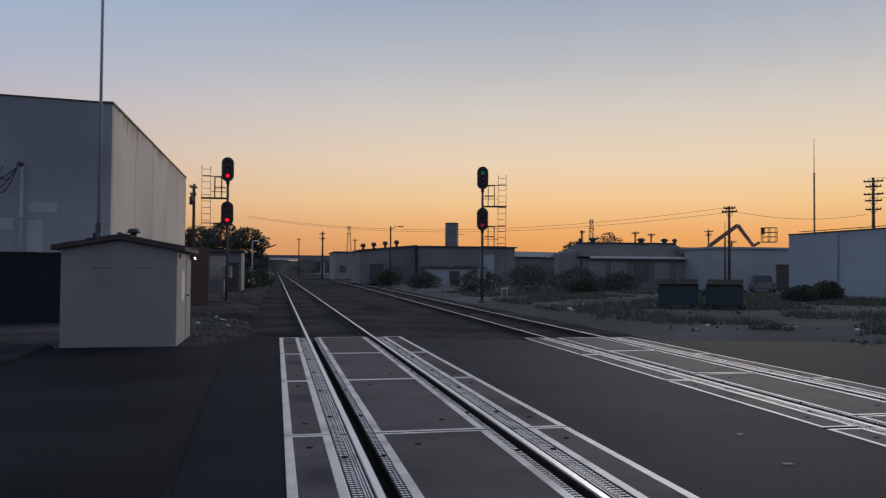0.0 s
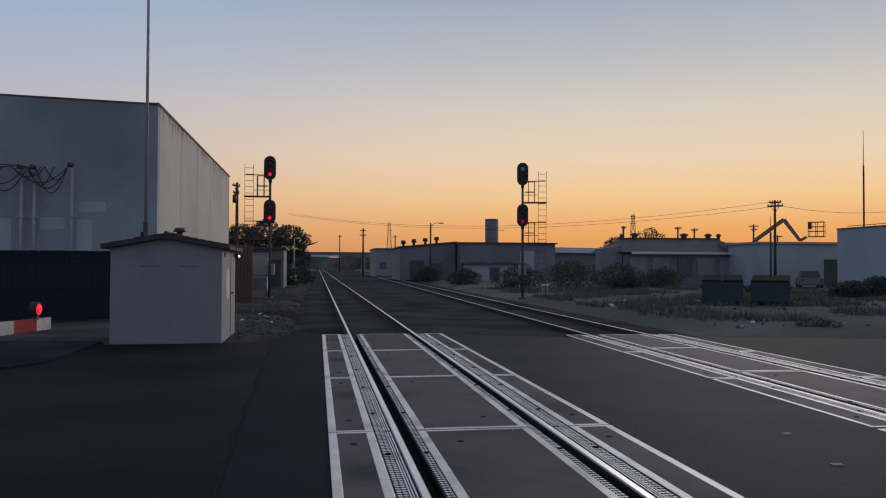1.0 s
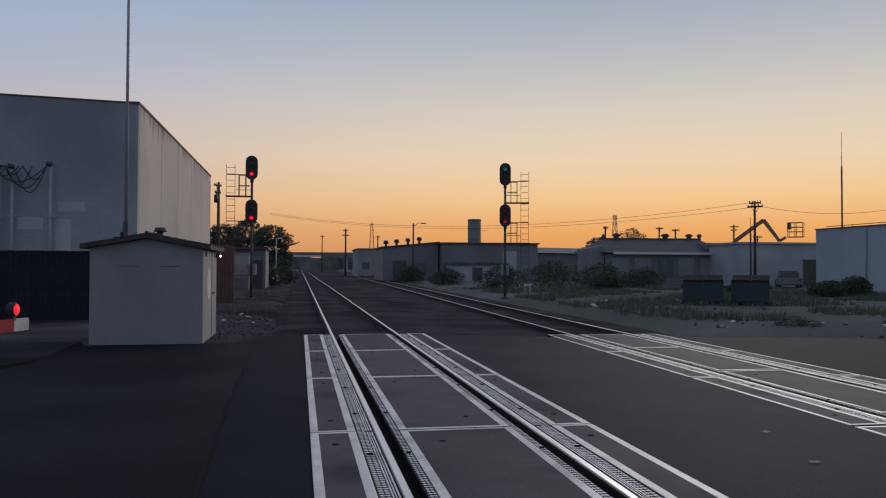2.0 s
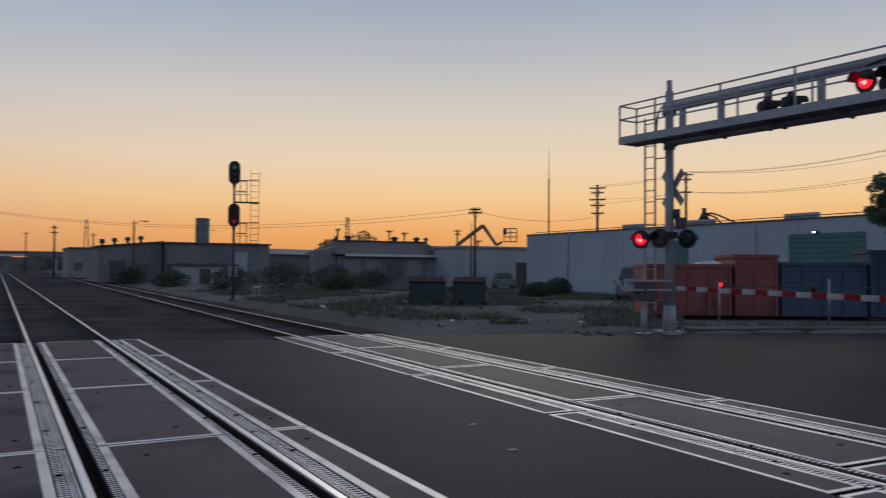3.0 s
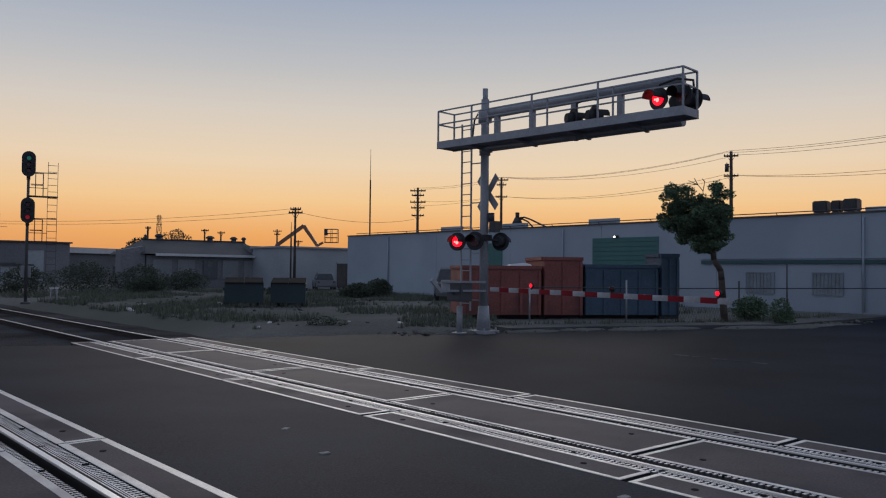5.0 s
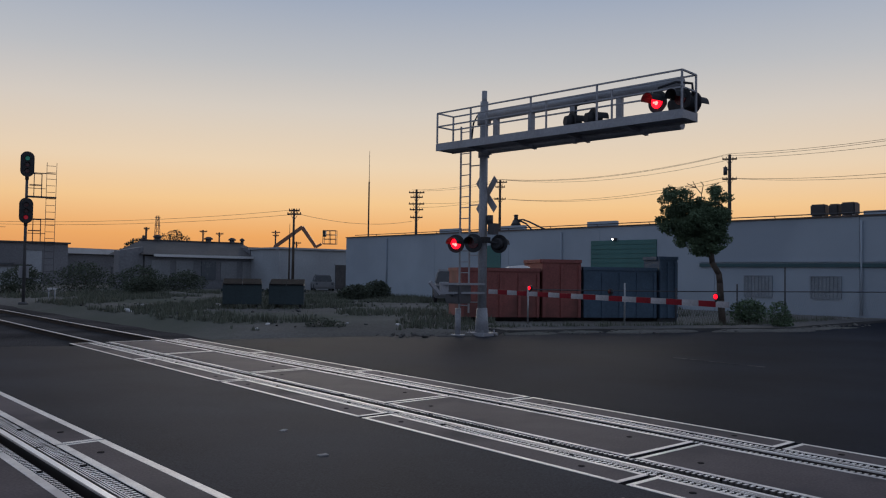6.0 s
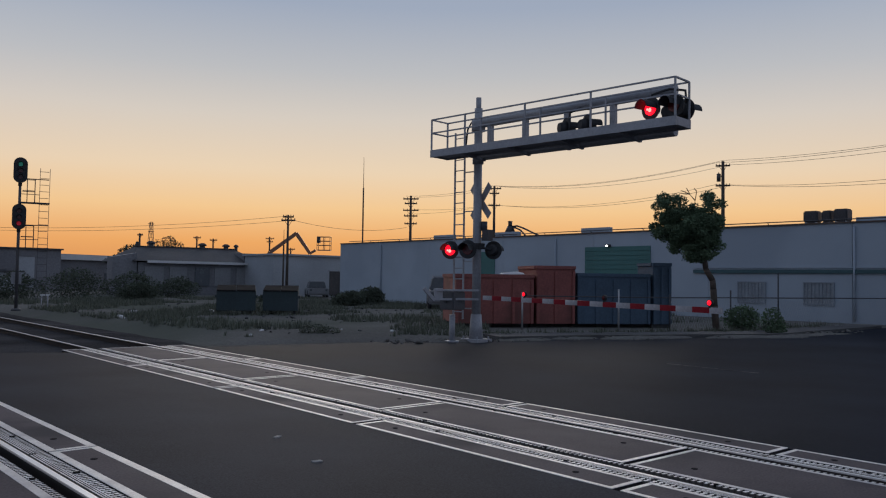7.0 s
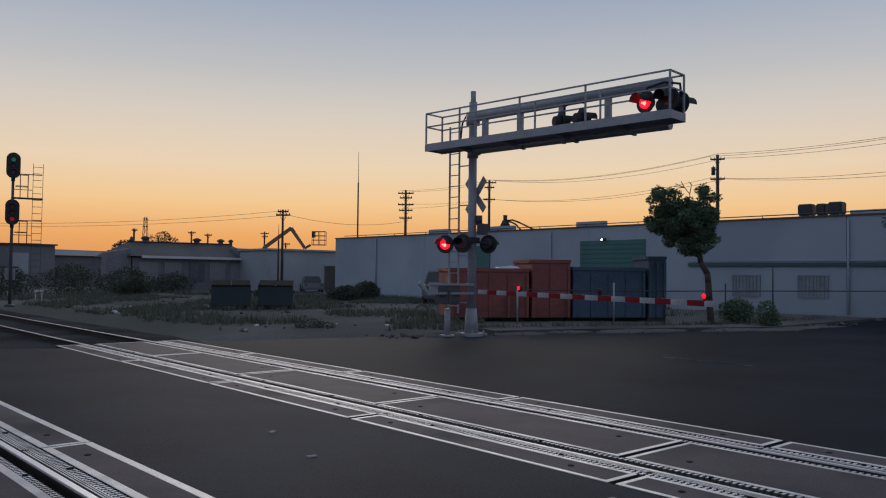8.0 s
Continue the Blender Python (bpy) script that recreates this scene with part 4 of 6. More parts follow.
    # ladder
    lad = new("ladder")
    lad.parent = c
    for x in (-0.82, -0.46):
        bm = B()
        bar(bm, (x, -0.04, 0.6), (x, -0.04, 5.85), 0.03, 0.05)
        part("ladder_rail", bm, SIGNAL_GREY, lad)
    bm = B()
    rod(bm, (-0.82, -0.04, 0), (-0.46, -0.04, 0), 0.014, seg=6)
    me = mesh_of("rung", bm, SIGNAL_GREY)
    z = 0.8
    while z < 5.7:
        r = new("rung", me)
        r.parent, r.location = lad, (0, 0, z)
        z += 0.305
    for z in (0.9, 2.2, 3.6, 4.7):
        bm = B()
        bar(bm, (-0.46, -0.04, z), (0, 0, z), 0.03, 0.03)
        part("ladder_bracket", bm, SIGNAL_GREY, c)
    bm = B()
    pipe(bm, [(-0.46, -0.04, 5.2), (-0.36, -0.04, 5.9), (-0.2, -0.05, 6.1), (-0.1, 0, 5.9)], 0.025)
    part("cable_loop", bm, BLACK, c)


cantilever()
gate_machine(pose(14.28, 16.0, -0.1, 0, 0, 6), "dark gate machine on a short post beside the mast", 0.52, 0.5)
gate_arm((14.82, 15.55, 1.12), (13.61, 7.80, 1.06), "lowered red and white striped crossing gate arm with red lamps", ((0.25, True), (0.605, False), (0.965, True)), 0.408, (13.55, 15.95))
gate_machine(pose(-4.65, 0.55, 0, 0, 0, -8), "grey gate machine on a short post beside the road")
gate_arm((-4.42, 0.55, 1.12), (-3.31, 8.42, 1.0), "lowered red and white striped crossing gate arm beside the shed", ((0.3, True), (0.64, False), (0.965, True)), 0.408)


# ---- the tall whip antenna behind the shed ----
def antenna():
    a = thing("radio_mast", pose(-4.98, 21.0, -0.1), "tall thin grey radio mast rising behind the shed", "antenna")
    bm = B()
    rod(bm, (0, 0, 0), (0, 0, 2.75), 0.075, seg=10)
    part("socket", bm, DARK_METAL, a)
    bm = B()
    rod(bm, (0, 0, 2.7), (0, 0, 11.5), 0.042, 0.03, seg=10)
    part("pole", bm, SIGNAL_GREY, a)
    bm = B()
    rod(bm, (-0.1, -0.02, 0), (-0.1, -0.02, 2.5), 0.03, seg=6)
    part("cable_pipe", bm, BLACK, a)


antenna()


# ---- utility poles and wires ----
def utility_pole(x, y, top, arms, label, turn=0.0, r=0.13, transformer=False, z0=-0.1):
    """arms: (height below the top, half width)."""
    p = thing("utility_pole", pose(x, y, z0, 0, 0, turn), label, "utility pole", "utility poles")
    h = top - z0
    bm = B()
    rod(bm, (0, 0, 0), (0, 0, h), r * 1.2, r * 0.75, seg=10)
    part("pole", bm, WOOD_POLE, p)
    for dz, w in arms:
        bm = B()
        box(bm, (0, 0.08, h - dz), (2 * w, 0.1, 0.12))
        a = part("crossarm", bm, WOOD_POLE, p)
        for k in (-0.92, -0.45, 0.45, 0.92):
            bm = B()
            rod(bm, (k * w, 0.08, h - dz + 0.05), (k * w, 0.08, h - dz + 0.17), 0.04, 0.03, seg=6)
            part("insulator", bm, DARK_METAL, a)
        bm = B()
        bar(bm, (-w * 0.55, 0.06, h - dz), (0, 0.06, h - dz - 0.5), 0.03, 0.03)
        bar(bm, (w * 0.55, 0.06, h - dz), (0, 0.06, h - dz - 0.5), 0.03, 0.03)
        part("brace", bm, DARK_METAL, a)
    if transformer:
        bm = B()
        rod(bm, (-0.32, 0, h - 1.62), (-0.32, 0, h - 1.0), 0.16, seg=14)
        rod(bm, (-0.32, 0, h - 1.0), (-0.32, 0, h - 0.88), 0.05, 0.03, seg=8)
        box(bm, (-0.18, 0, h - 1.2), (0.2, 0.08, 0.1))
        part("transformer", bm, DARK_METAL, p)
    return p


utility_pole(32.3, 54.1, 6.5, ((0.15, 0.42), (0.42, 0.55)), "thin wooden utility pole with two short crossarms", -48, 0.1)
utility_pole(48.9, 59.1, 9.7, ((0.3, 0.75), (0.75, 0.6), (1.4, 0.75), (1.95, 0.65), (2.7, 0.6)), "wooden utility pole with five crossarms", -48, 0.14)
utility_pole(58.8, 57.5, 11.4, ((0.25, 0.7), (0.75, 0.5), (2.0, 0.6)), "wooden utility pole behind the long warehouse", -50, 0.15)
utility_pole(58.7, 32.1, 11.4, ((0.35, 0.55), (1.95, 0.55)), "wooden utility pole with a transformer behind the warehouse", -60, 0.16, True)
utility_pole(-7.0, 64.4, 8.1, ((0.25, 0.45), (0.8, 0.35)), "wooden utility pole with a transformer behind the trees", 60, 0.13, True)
utility_pole(63.1, 110.0, 8.0, ((0.3, 0.7), (0.8, 0.5)), "distant wooden utility pole", -55, 0.14)
utility_pole(44.1, 95.0, 6.7, ((0.2, 0.5),), "distant wooden utility pole", -55, 0.12)
utility_pole(46.3, 95.0, 6.5, ((0.2, 0.5),), "distant wooden utility pole", -55, 0.12)
utility_pole(57.7, 95.0, 5.75, ((0.2, 0.6),), "distant wooden utility pole", -55, 0.12)
utility_pole(36.1, 93.0, 6.6, ((0.2, 0.35),), "distant wooden utility pole with a transformer", -55, 0.14, True)
utility_pole(7.1, 140.0, 8.2, ((0.4, 0.5), (1.2, 0.6)), "distant wooden utility pole beside the railway", 10, 0.16)
utility_pole(5.5, 230.0, 10.5, ((0.4, 0.6),), "distant wooden utility pole beside the railway", 10, 0.16)
utility_pole(17.5, 190.0, 9.0, ((0.4, 0.6),), "distant wooden utility pole", 10, 0.16)


def thin_pole(x, y, top, label):
    p = thing("thin_mast", pose(x, y, -0.1), label, "mast")
    bm = B()
    rod(bm, (0, 0, 0), (0, 0, top * 0.78), 0.075, 0.065, seg=8)
    part("lower_tube", bm, WOOD_POLE, p)
    bm = B()
    rod(bm, (0, 0, top * 0.77), (0, 0, top), 0.03, 0.015, seg=6)
    part("whip", bm, WOOD_POLE, p)


thin_pole(42.1, 57.6, 12.6, "tall thin mast behind the long warehouse")
thin_pole(32.5, 55.0, 5.5, "short thin mast beside the utility pole")


def street_lamp(x, y, top):
    p = thing("street_lamp", pose(x, y, -0.1), "distant street lamp with one short arm", "street lamp")
    bm = B()
    rod(bm, (0, 0, 0), (0, 0, top), 0.11, 0.08, seg=8)
    part("pole", bm, WOOD_POLE, p)
    bm = B()
    pipe(bm, [(0, 0, top - 0.4), (0.5, -0.1, top), (0.95, -0.2, top)], 0.035, 6)
    part("arm", bm, DARK_METAL, p)
    bm = B()
    box(bm, (1.1, -0.22, top - 0.03), (0.5, 0.2, 0.1))
    part("lamp_head", bm, DARK_METAL, p)


street_lamp(11.24, 85.1, 6.35)


def lattice_tower(x, y, top, w):
    t = thing("lattice_tower", pose(x, y, -0.1), "distant steel lattice power tower", "power tower", "lattice towers")
    n = 8
    corner = [(-1, -1), (1, -1), (1, 1), (-1, 1)]
    wid = lambda z: w * (1 - 0.8 * z / top) + 0.05
    for cx, cy in corner:
        bm = B()
        bar(bm, (cx * w, cy * w, 0), (cx * wid(top), cy * wid(top), top), 0.07, 0.07)
        part("leg", bm, DARK_METAL, t)
    bm = B()
    for i in range(n):
        za, zb = top * i / n, top * (i + 1) / n
        for k in range(4):
            (ax, ay), (bx, by) = corner[k], corner[(k + 1) % 4]
            bar(bm, (ax * wid(za), ay * wid(za), za), (bx * wid(zb), by * wid(zb), zb), 0.04, 0.04)
            bar(bm, (ax * wid(zb), ay * wid(zb), zb), (bx * wid(zb), by * wid(zb), zb), 0.04, 0.04)
    part("lattice", bm, DARK_METAL, t)
    for z in (0.97, 0.85):
        bm = B()
        bar(bm, (-w * 0.7, 0, top * z), (w * 0.7, 0, top * z), 0.1, 0.12)
        part("crossarm", bm, DARK_METAL, t)


lattice_tower(19.0, 223.0, 13.9, 0.95)
lattice_tower(64.0, 158.0, 12.6, 0.85)

WIRE = mat("wire", (0.03, 0.028, 0.028), 0.6, bump=0)


def wire(a, b, sag, r=0.016, label="thin dark overhead power line between poles"):
    a, b = Vector(a), Vector(b)
    n = 20
    bm = B()
    pts = [a.lerp(b, i / n) - Vector((0, 0, 4 * sag * (i / n) * (1 - i / n))) for i in range(n + 1)]
    pipe(bm, pts, r, 4)
    return tagged(solid("overhead_wire", bm, WIRE, label, "overhead wire"), group="overhead wires")


# lines over the long warehouse, past the tall poles and on to the right
P1, P2, P3 = (58.8, 57.5), (58.7, 32.1), (41.5, -10.5)
for o, z1, z2, z3, sag1, sag2 in ((0.0, 11.45, 11.47, 11.65, 0.78, 1.3), (-0.5, 11.45, 11.3, 11.7, 0.8, 1.38), (0.5, 11.35, 11.1, 11.5, 0.85, 1.35), (-0.5, 9.5, 9.55, 9.7, 0.85, 1.6), (0.5, 9.4, 9.45, 9.5, 0.85, 1.65)):
    ends = [(p[0] + o * 0.5, p[1] - o * 0.87, z) for p, z in ((P1, z1), (P2, z2), (P3, z3))]
    wire(ends[0], ends[1], sag1, 0.013)
    wire(ends[1], ends[2], sag2, 0.013)
for o, za, zb in ((-0.6, 9.6, 11.35), (0.6, 9.6, 11.3), (0.5, 8.4, 9.6), (-0.5, 7.9, 9.5)):
    wire((48.9 + o, 59.1, za), (58.8 + o * 0.5, 57.5, zb), 0.25, 0.011)
for o, za, zb in ((-0.4, 6.35, 7.5), (0.4, 6.1, 7.4)):
    wire((32.3 + o, 54.1, za), (-4, 92.0 + o, zb), 1.6, 0.012)
wire((32.8, 54.1, 6.1), (48.4, 59.1, 6.6), 0.5, 0.014)


# ---- distant buildings ----
FAR_WALL = mat("weathered_sheeting", (0.18, 0.18, 0.19), 0.8, 0, 0.2, 6, 0.3)
FAR_PALE = mat("pale_painted_block", (0.36, 0.38, 0.40), 0.85, 0, 0.12, 8, 0.3)
FAR_GREY = mat("grey_painted_block", (0.24, 0.245, 0.25), 0.85, 0, 0.15, 8, 0.3)
FAR_ROOF = mat("old_tin_roof", (0.09, 0.085, 0.085), 0.7, 0.2, 0.25, 5, 0.4)
TANK = mat("tank_steel", (0.15, 0.15, 0.155), 0.75, 0.1, 0.15, 4, 0.6)


def far_block(name, x0, x1, y0, y1, h, wall, label, roof=None, openings=(), h1=None):
    """A plain low building that faces -y; openings: (x, width, sill, head, material)."""
    b = thing(name, pose(0, 0, -0.1), label, "building")
    h1 = h if h1 is None else h1
    bm = B()
    prism(bm, [(x0, 0), (x1, 0), (x1, h1), (x0, h)], "y", y0, y1)
    part("wall", bm, wall, b)
    bm = B()
    prism(bm, [(x0 - 0.2, h), (x1 + 0.2, h1), (x1 + 0.2, h1 + 0.16), (x0 - 0.2, h + 0.16)], "y", y0 - 0.25, y1 + 0.2)
    part("roof", bm, roof or FAR_ROOF, b)
    for x, w, z0, z1, m in openings:
        bm = B()
        box(bm, (x, y0 - 0.02, (z0 + z1) / 2), (w, 0.08, z1 - z0))
        o = part("opening", bm, m, b)
        bm = B()
        box(bm, (x, y0 - 0.05, z1 + 0.05), (w + 0.2, 0.12, 0.1))
        part("lintel", bm, wall, o)
    return b


w1 = far_block("workshop", 9.0, 15.7, 95.2, 106, 3.9, FAR_WALL, "low dark sheet-metal workshop with roof ventilators", None, ((11, 1.6, 0.1, 2.4, FAR_ROOF), (13.6, 1.2, 0.9, 2.1, GLASS)), 4.55)
for x, z in ((9.6, 4.0), (10.9, 4.15), (12.3, 4.3), (13.7, 4.45)):
    bm = B()
    rod(bm, (x, 97.3, z), (x, 97.3, z + 0.5), 0.16, seg=10)
    rod(bm, (x, 97.3, z + 0.45), (x, 97.3, z + 0.85), 0.34, 0.26, seg=12)
    part("roof_ventilator", bm, DARK_METAL, w1)
far_block("machine_hall", 15.9, 27.5, 93.0, 108, 4.4, FAR_WALL, "long low dark machine hall beside the railway", None,
          ((24.0, 1.7, 0.1, 3.6, FAR_PALE), (18, 2.2, 1.2, 2.2, GLASS), (21, 2.2, 1.2, 2.2, GLASS)))
far_block("block_store", 16.2, 23.0, 90.5, 92.6, 1.9, FAR_PALE, "low pale concrete block store in front of the hall", None, ((19.5, 1.2, 0.1, 1.6, FAR_ROOF),))
ls = far_block("long_store", 27.7, 42.0, 101, 112, 4.1, FAR_WALL, "long low store with a pale tin roof", FAR_PALE, ((31, 2, 1, 2, GLASS), (36, 2, 1, 2, GLASS)), 3.9)
bm = B()
prism(bm, [(27.6, 3.55), (42.1, 3.45), (42.1, 3.98), (27.6, 4.2)], "y", 100.55, 100.72)
part("fascia", bm, WHITE, ls, "pale tin fascia under the roof edge")
far_block("low_depot", 9.3, 15.5, 140, 155, 4.7, FAR_GREY, "low grey depot building beside the railway", None, ((10.6, 1.2, 1.2, 2.4, GLASS), (13, 1.6, 0.1, 2.8, FAR_ROOF)))
far_block("yard_office", -8.0, -3.2, 60.0, 66.0, 2.9, FAR_WALL, "small dark yard office under the trees", None, ((-4.6, 0.9, 1.0, 1.9, GLASS), (-3.8, 0.8, 0.1, 2.1, FAR_ROOF)))
bm = B()
rod(bm, (0, 0, 0), (0, 0, 8.15), 0.92, seg=28)
rod(bm, (0, 0, 8.15), (0, 0, 8.3), 0.96, 0.9, seg=28)
for z in (5.5, 6.8):
    rod(bm, (0, 0, z), (0, 0, z + 0.07), 0.94, seg=28)
bar(bm, (0.9, -0.2, 6.7), (1.7, -0.4, 6.7), 0.05, 0.05)
solid("storage_silo", bm, TANK, "tall dark steel silo behind the hall", "silo", "", pose(23.2, 109.0, -0.1))


def hip_house():
    h = thing("hip_roofed_depot", pose(0, 0, -0.1), "long depot with a grey hipped roof and white fascia", "building")
    bm = B()
    box(bm, (32.5, 73.0, 1.45), (11.6, 7.4, 2.9))
    part("wall", bm, FAR_WALL, h)
    bm = B()
    v = [bm.verts.new(p) for p in ((26.2, 68.9, 3.02), (38.9, 68.9, 3.02), (38.9, 77.2, 3.02), (26.2, 77.2, 3.02), (27.8, 73.0, 4.40), (37.7, 73.0, 4.46))]
    for f in ((0, 1, 5, 4), (1, 2, 5), (2, 3, 4, 5), (3, 0, 4), (3, 2, 1, 0)):
        bm.faces.new([v[i] for i in f])
    part("roof", bm, FAR_ROOF, h)
    bm = B()
    bar(bm, (27.7, 73.0, 4.44), (37.8, 73.0, 4.50), 0.3, 0.07)
    part("ridge_cap", bm, FAR_ROOF, h)
    for a, b, z in ((27.3, 37.0, 2.97), (38.0, 39.75, 2.80)):
        bm = B()
        box(bm, ((a + b) / 2, 68.80, z), (b - a, 0.12, 0.22))
        part("fascia", bm, WHITE, h, "white painted fascia board")
    for x, w, m in ((28.1, 1.7, FAR_GREY), (30.3, 1.6, FAR_GREY), (32.6, 1.4, GLASS), (34.6, 1.6, FAR_GREY), (36.7, 1.4, FAR_GREY)):
        bm = B()
        box(bm, (x, 69.25, 1.7), (w, 0.1, 1.7))
        part("window_bay", bm, m, h)
    for x, r in ((29.28, 0.32), (34.32, 0.34), (36.81, 0.30), (37.9, 0.2)):
        bm = B()
        rod(bm, (x, 73.0, 4.2), (x, 73.0, 4.72), r * 0.8, seg=10)
        rod(bm, (x, 73.0, 4.70), (x, 73.0, 4.84), r * 1.25, r * 1.2, seg=12)
        rod(bm, (x, 73.0, 4.84), (x, 73.0, 4.96), r * 1.1, r * 0.5, seg=12)
        part("roof_ventilator", bm, FAR_ROOF, h)
    bm = B()
    box(bm, (38.5, 72.6, 2.0), (3.0, 6.0, 4.0))
    part("annex", bm, FAR_WALL, h)
    bm = B()
    prism(bm, [(24.5, 0), (26.6, 0), (26.6, 3.7), (24.5, 3.3)], "y", 69.4, 70.6)
    part("lean_to", bm, FAR_WALL, h)
    return h


hip_house()
far_block("white_store", 36.9, 52.0, 64.0, 69.3, 3.75, FAR_PALE, "pale flat-roofed store beside the long warehouse", FAR_PALE, ((44, 2, 0.1, 2.4, FAR_ROOF),))


def overpass():
    b = thing("road_bridge", pose(0, 262, -0.1), "distant road bridge across the railway", "bridge")
    bm = B()
    box(bm, (0, 0, 5.3), (60, 8, 1.0))
    part("deck", bm, FAR_WALL, b)
    for x in (-9, 14, -24, 28):
        bm = B()
        box(bm, (x, 0, 2.4), (1.0, 6, 4.8))
        part("pier", bm, FAR_PALE, b)
    bm = B()
    box(bm, (0, -4.1, 6.0), (60, 0.15, 0.4))
    part("parapet", bm, FAR_WALL, b)
    bm = B()
    box(bm, (1.5, -4.2, 4.95), (9.5, 0.3, 0.55))
    part("girder", bm, WHITE, b, "pale girder over the tracks")


overpass()


# ---- boom lift over the roofs ----
def boom_lift():
    o = Vector((33.46, 58.6, 0))
    k0 = 1.27
    t = thing("boom_lift", Matrix.Translation((-0.52 * (1 - k0), -0.08 * (1 - k0), 1.57 * (1 - k0) - 0.02)) @ Matrix.Scale(k0, 4), "orange articulated boom lift with an empty basket", "boom lift")
    LIFT = mat("lift_paint", (0.24, 0.12, 0.075), 0.5, 0.1, 0.15, 20, 1.0)
    bm = B()
    box(bm, (32.6, 59.4, 1.05), (1.9, 1.8, 0.5), -40)
    box(bm, (32.6, 59.4, 1.65), (1.6, 1.2, 0.7), -40)
    soften(bm, 0.05, 1)
    part("chassis", bm, LIFT, t)
    for sx, sy in ((-1, -1), (1, -1), (1, 1), (-1, 1)):
        bm = B()
        c = Vector((32.6, 59.4, 0.68)) + Matrix.Rotation(radians(-40), 3, "Z") @ Vector((sx * 0.75, sy * 0.95, 0))
        ax = Matrix.Rotation(radians(-40), 3, "Z") @ Vector((0, 0.15, 0))
        rod(bm, c - ax, c + ax, 0.4, seg=16)
        part("wheel", bm, BLACK, t)
    pts = [(32.6, 59.4, 1.6), (33.46, 58.59, 3.75), (35.0, 57.11, 5.33), (35.86, 56.38, 3.66), (36.2, 56.05, 3.95)]
    for a, b, w in zip(pts, pts[1:], (0.28, 0.24, 0.22, 0.16)):
        bm = B()
        bar(bm, a, b, w, w * 1.15)
        part("boom_section", bm, LIFT, t)
    bm = B()
    bar(bm, (35.05, 57.25, 5.1), (35.75, 56.6, 3.8), 0.05, 0.05)
    part("hydraulic_ram", bm, DARK_METAL, t)
    k = thing("basket", pose(36.72, 55.6, 3.95, 0, 0, -43), "", "")
    k.parent = t
    bm = B()
    box(bm, (0, 0, 0), (1.1, 0.75, 0.06))
    part("basket_floor", bm, DARK_METAL, k)
    for x in (-0.53, 0, 0.53):
        for y in (-0.36, 0.36):
            bm = B()
            rod(bm, (x, y, 0), (x, y, 1.1), 0.025, seg=6)
            part("basket_post", bm, DARK_METAL, k)
    for z in (0.4, 0.75, 1.1):
        for a, b in (((-0.53, -0.36), (0.53, -0.36)), ((-0.53, 0.36), (0.53, 0.36)), ((-0.53, -0.36), (-0.53, 0.36)), ((0.53, -0.36), (0.53, 0.36))):
            bm = B()
            rod(bm, (*a, z), (*b, z), 0.022, seg=6)
            part("basket_rail", bm, DARK_METAL, k)
    bm = B()
    box(bm, (-0.45, 0, 0.85), (0.25, 0.4, 0.5))
    part("control_box", bm, DARK_METAL, k)


boom_lift()


# ---- on the roof of the long warehouse ----
def roof_units():
    for y, w, hh, x in ((16.36, 0.66, 0.55, 38.0), (15.68, 0.44, 0.55, 38.1), (14.98, 0.62, 0.58, 38.0)):
        u = thing("evaporative_cooler", pose(x, y, 4.2, 0, 0, wob(6)), "dark boxy evaporative cooler on the warehouse roof", "roof cooler", "roof coolers")
        bm = B()
        box(bm, (0, 0, 0.35 + hh / 2), (w, w, hh))
        soften(bm, 0.05, 2)
        part("cabinet", bm, DARK_METAL, u)
        for s in (-1, 1):
            bm = B()
            for i in range(6):
                box(bm, (s * (w / 2 + 0.005), 0, 0.45 + i * (hh - 0.15) / 6), (0.02, w * 0.85, 0.03))
            part("louvre", bm, DARK_METAL, u)
        for s in (-1, 1):
            bm = B()
            box(bm, (0, s * w * 0.35, 0.17), (w * 0.9, 0.08, 0.36))
            part("skid", bm, WHITE, u, "white painted skid")
    b = thing("roof_blower", pose(37.6, 35.55, 4.25) @ Matrix.Scale(1.22, 4), "dark dust blower with two curved ducts on the roof", "roof blower")
    bm = B()
    rod(bm, (0, 0, 0), (0, 0, 0.45), 0.24, 0.28, seg=14)
    rod(bm, (0, 0, 0.45), (0, 0, 0.75), 0.28, 0.14, seg=14)
    rod(bm, (0, 0, 0.75), (0, 0, 0.98), 0.11, 0.11, seg=12)
    rod(bm, (0, 0, 0.98), (0, 0, 1.02), 0.15, 0.08, seg=12)
    part("blower_body", bm, DARK_METAL, b)
    for k in (0, 1):
        bm = B()
        pipe(bm, [(0, -0.15, 0.72 - 0.06 * k), (0, -0.5 + 0.1 * k, 0.74 - 0.1 * k), (0, -0.95 + 0.2 * k, 0.6 - 0.1 * k), (0, -1.9 + 0.7 * k, 0.22 - 0.1 * k), (0, -2.3 + 0.9 * k, 0.1 - 0.05 * k)], 0.045)
        part("duct", bm, DARK_METAL, b)


roof_units()


# ---- bins and containers ----
RED_BIN = mat("red_bin_paint", (0.27, 0.085, 0.072), 0.65, 0.1, 0.2, 15, 0.8, 0.1, 0.01, stain=(0.15, 0.055, 0.045), stain_at=0.6)
BLUE_BIN = mat("blue_bin_paint", (0.065, 0.105, 0.15), 0.65, 0.1, 0.2, 15, 0.8, 0.1, 0.01)
GREEN_BIN = mat("dark_green_bin", (0.04, 0.06, 0.066), 0.7, 0.1, 0.2, 15, 0.8)


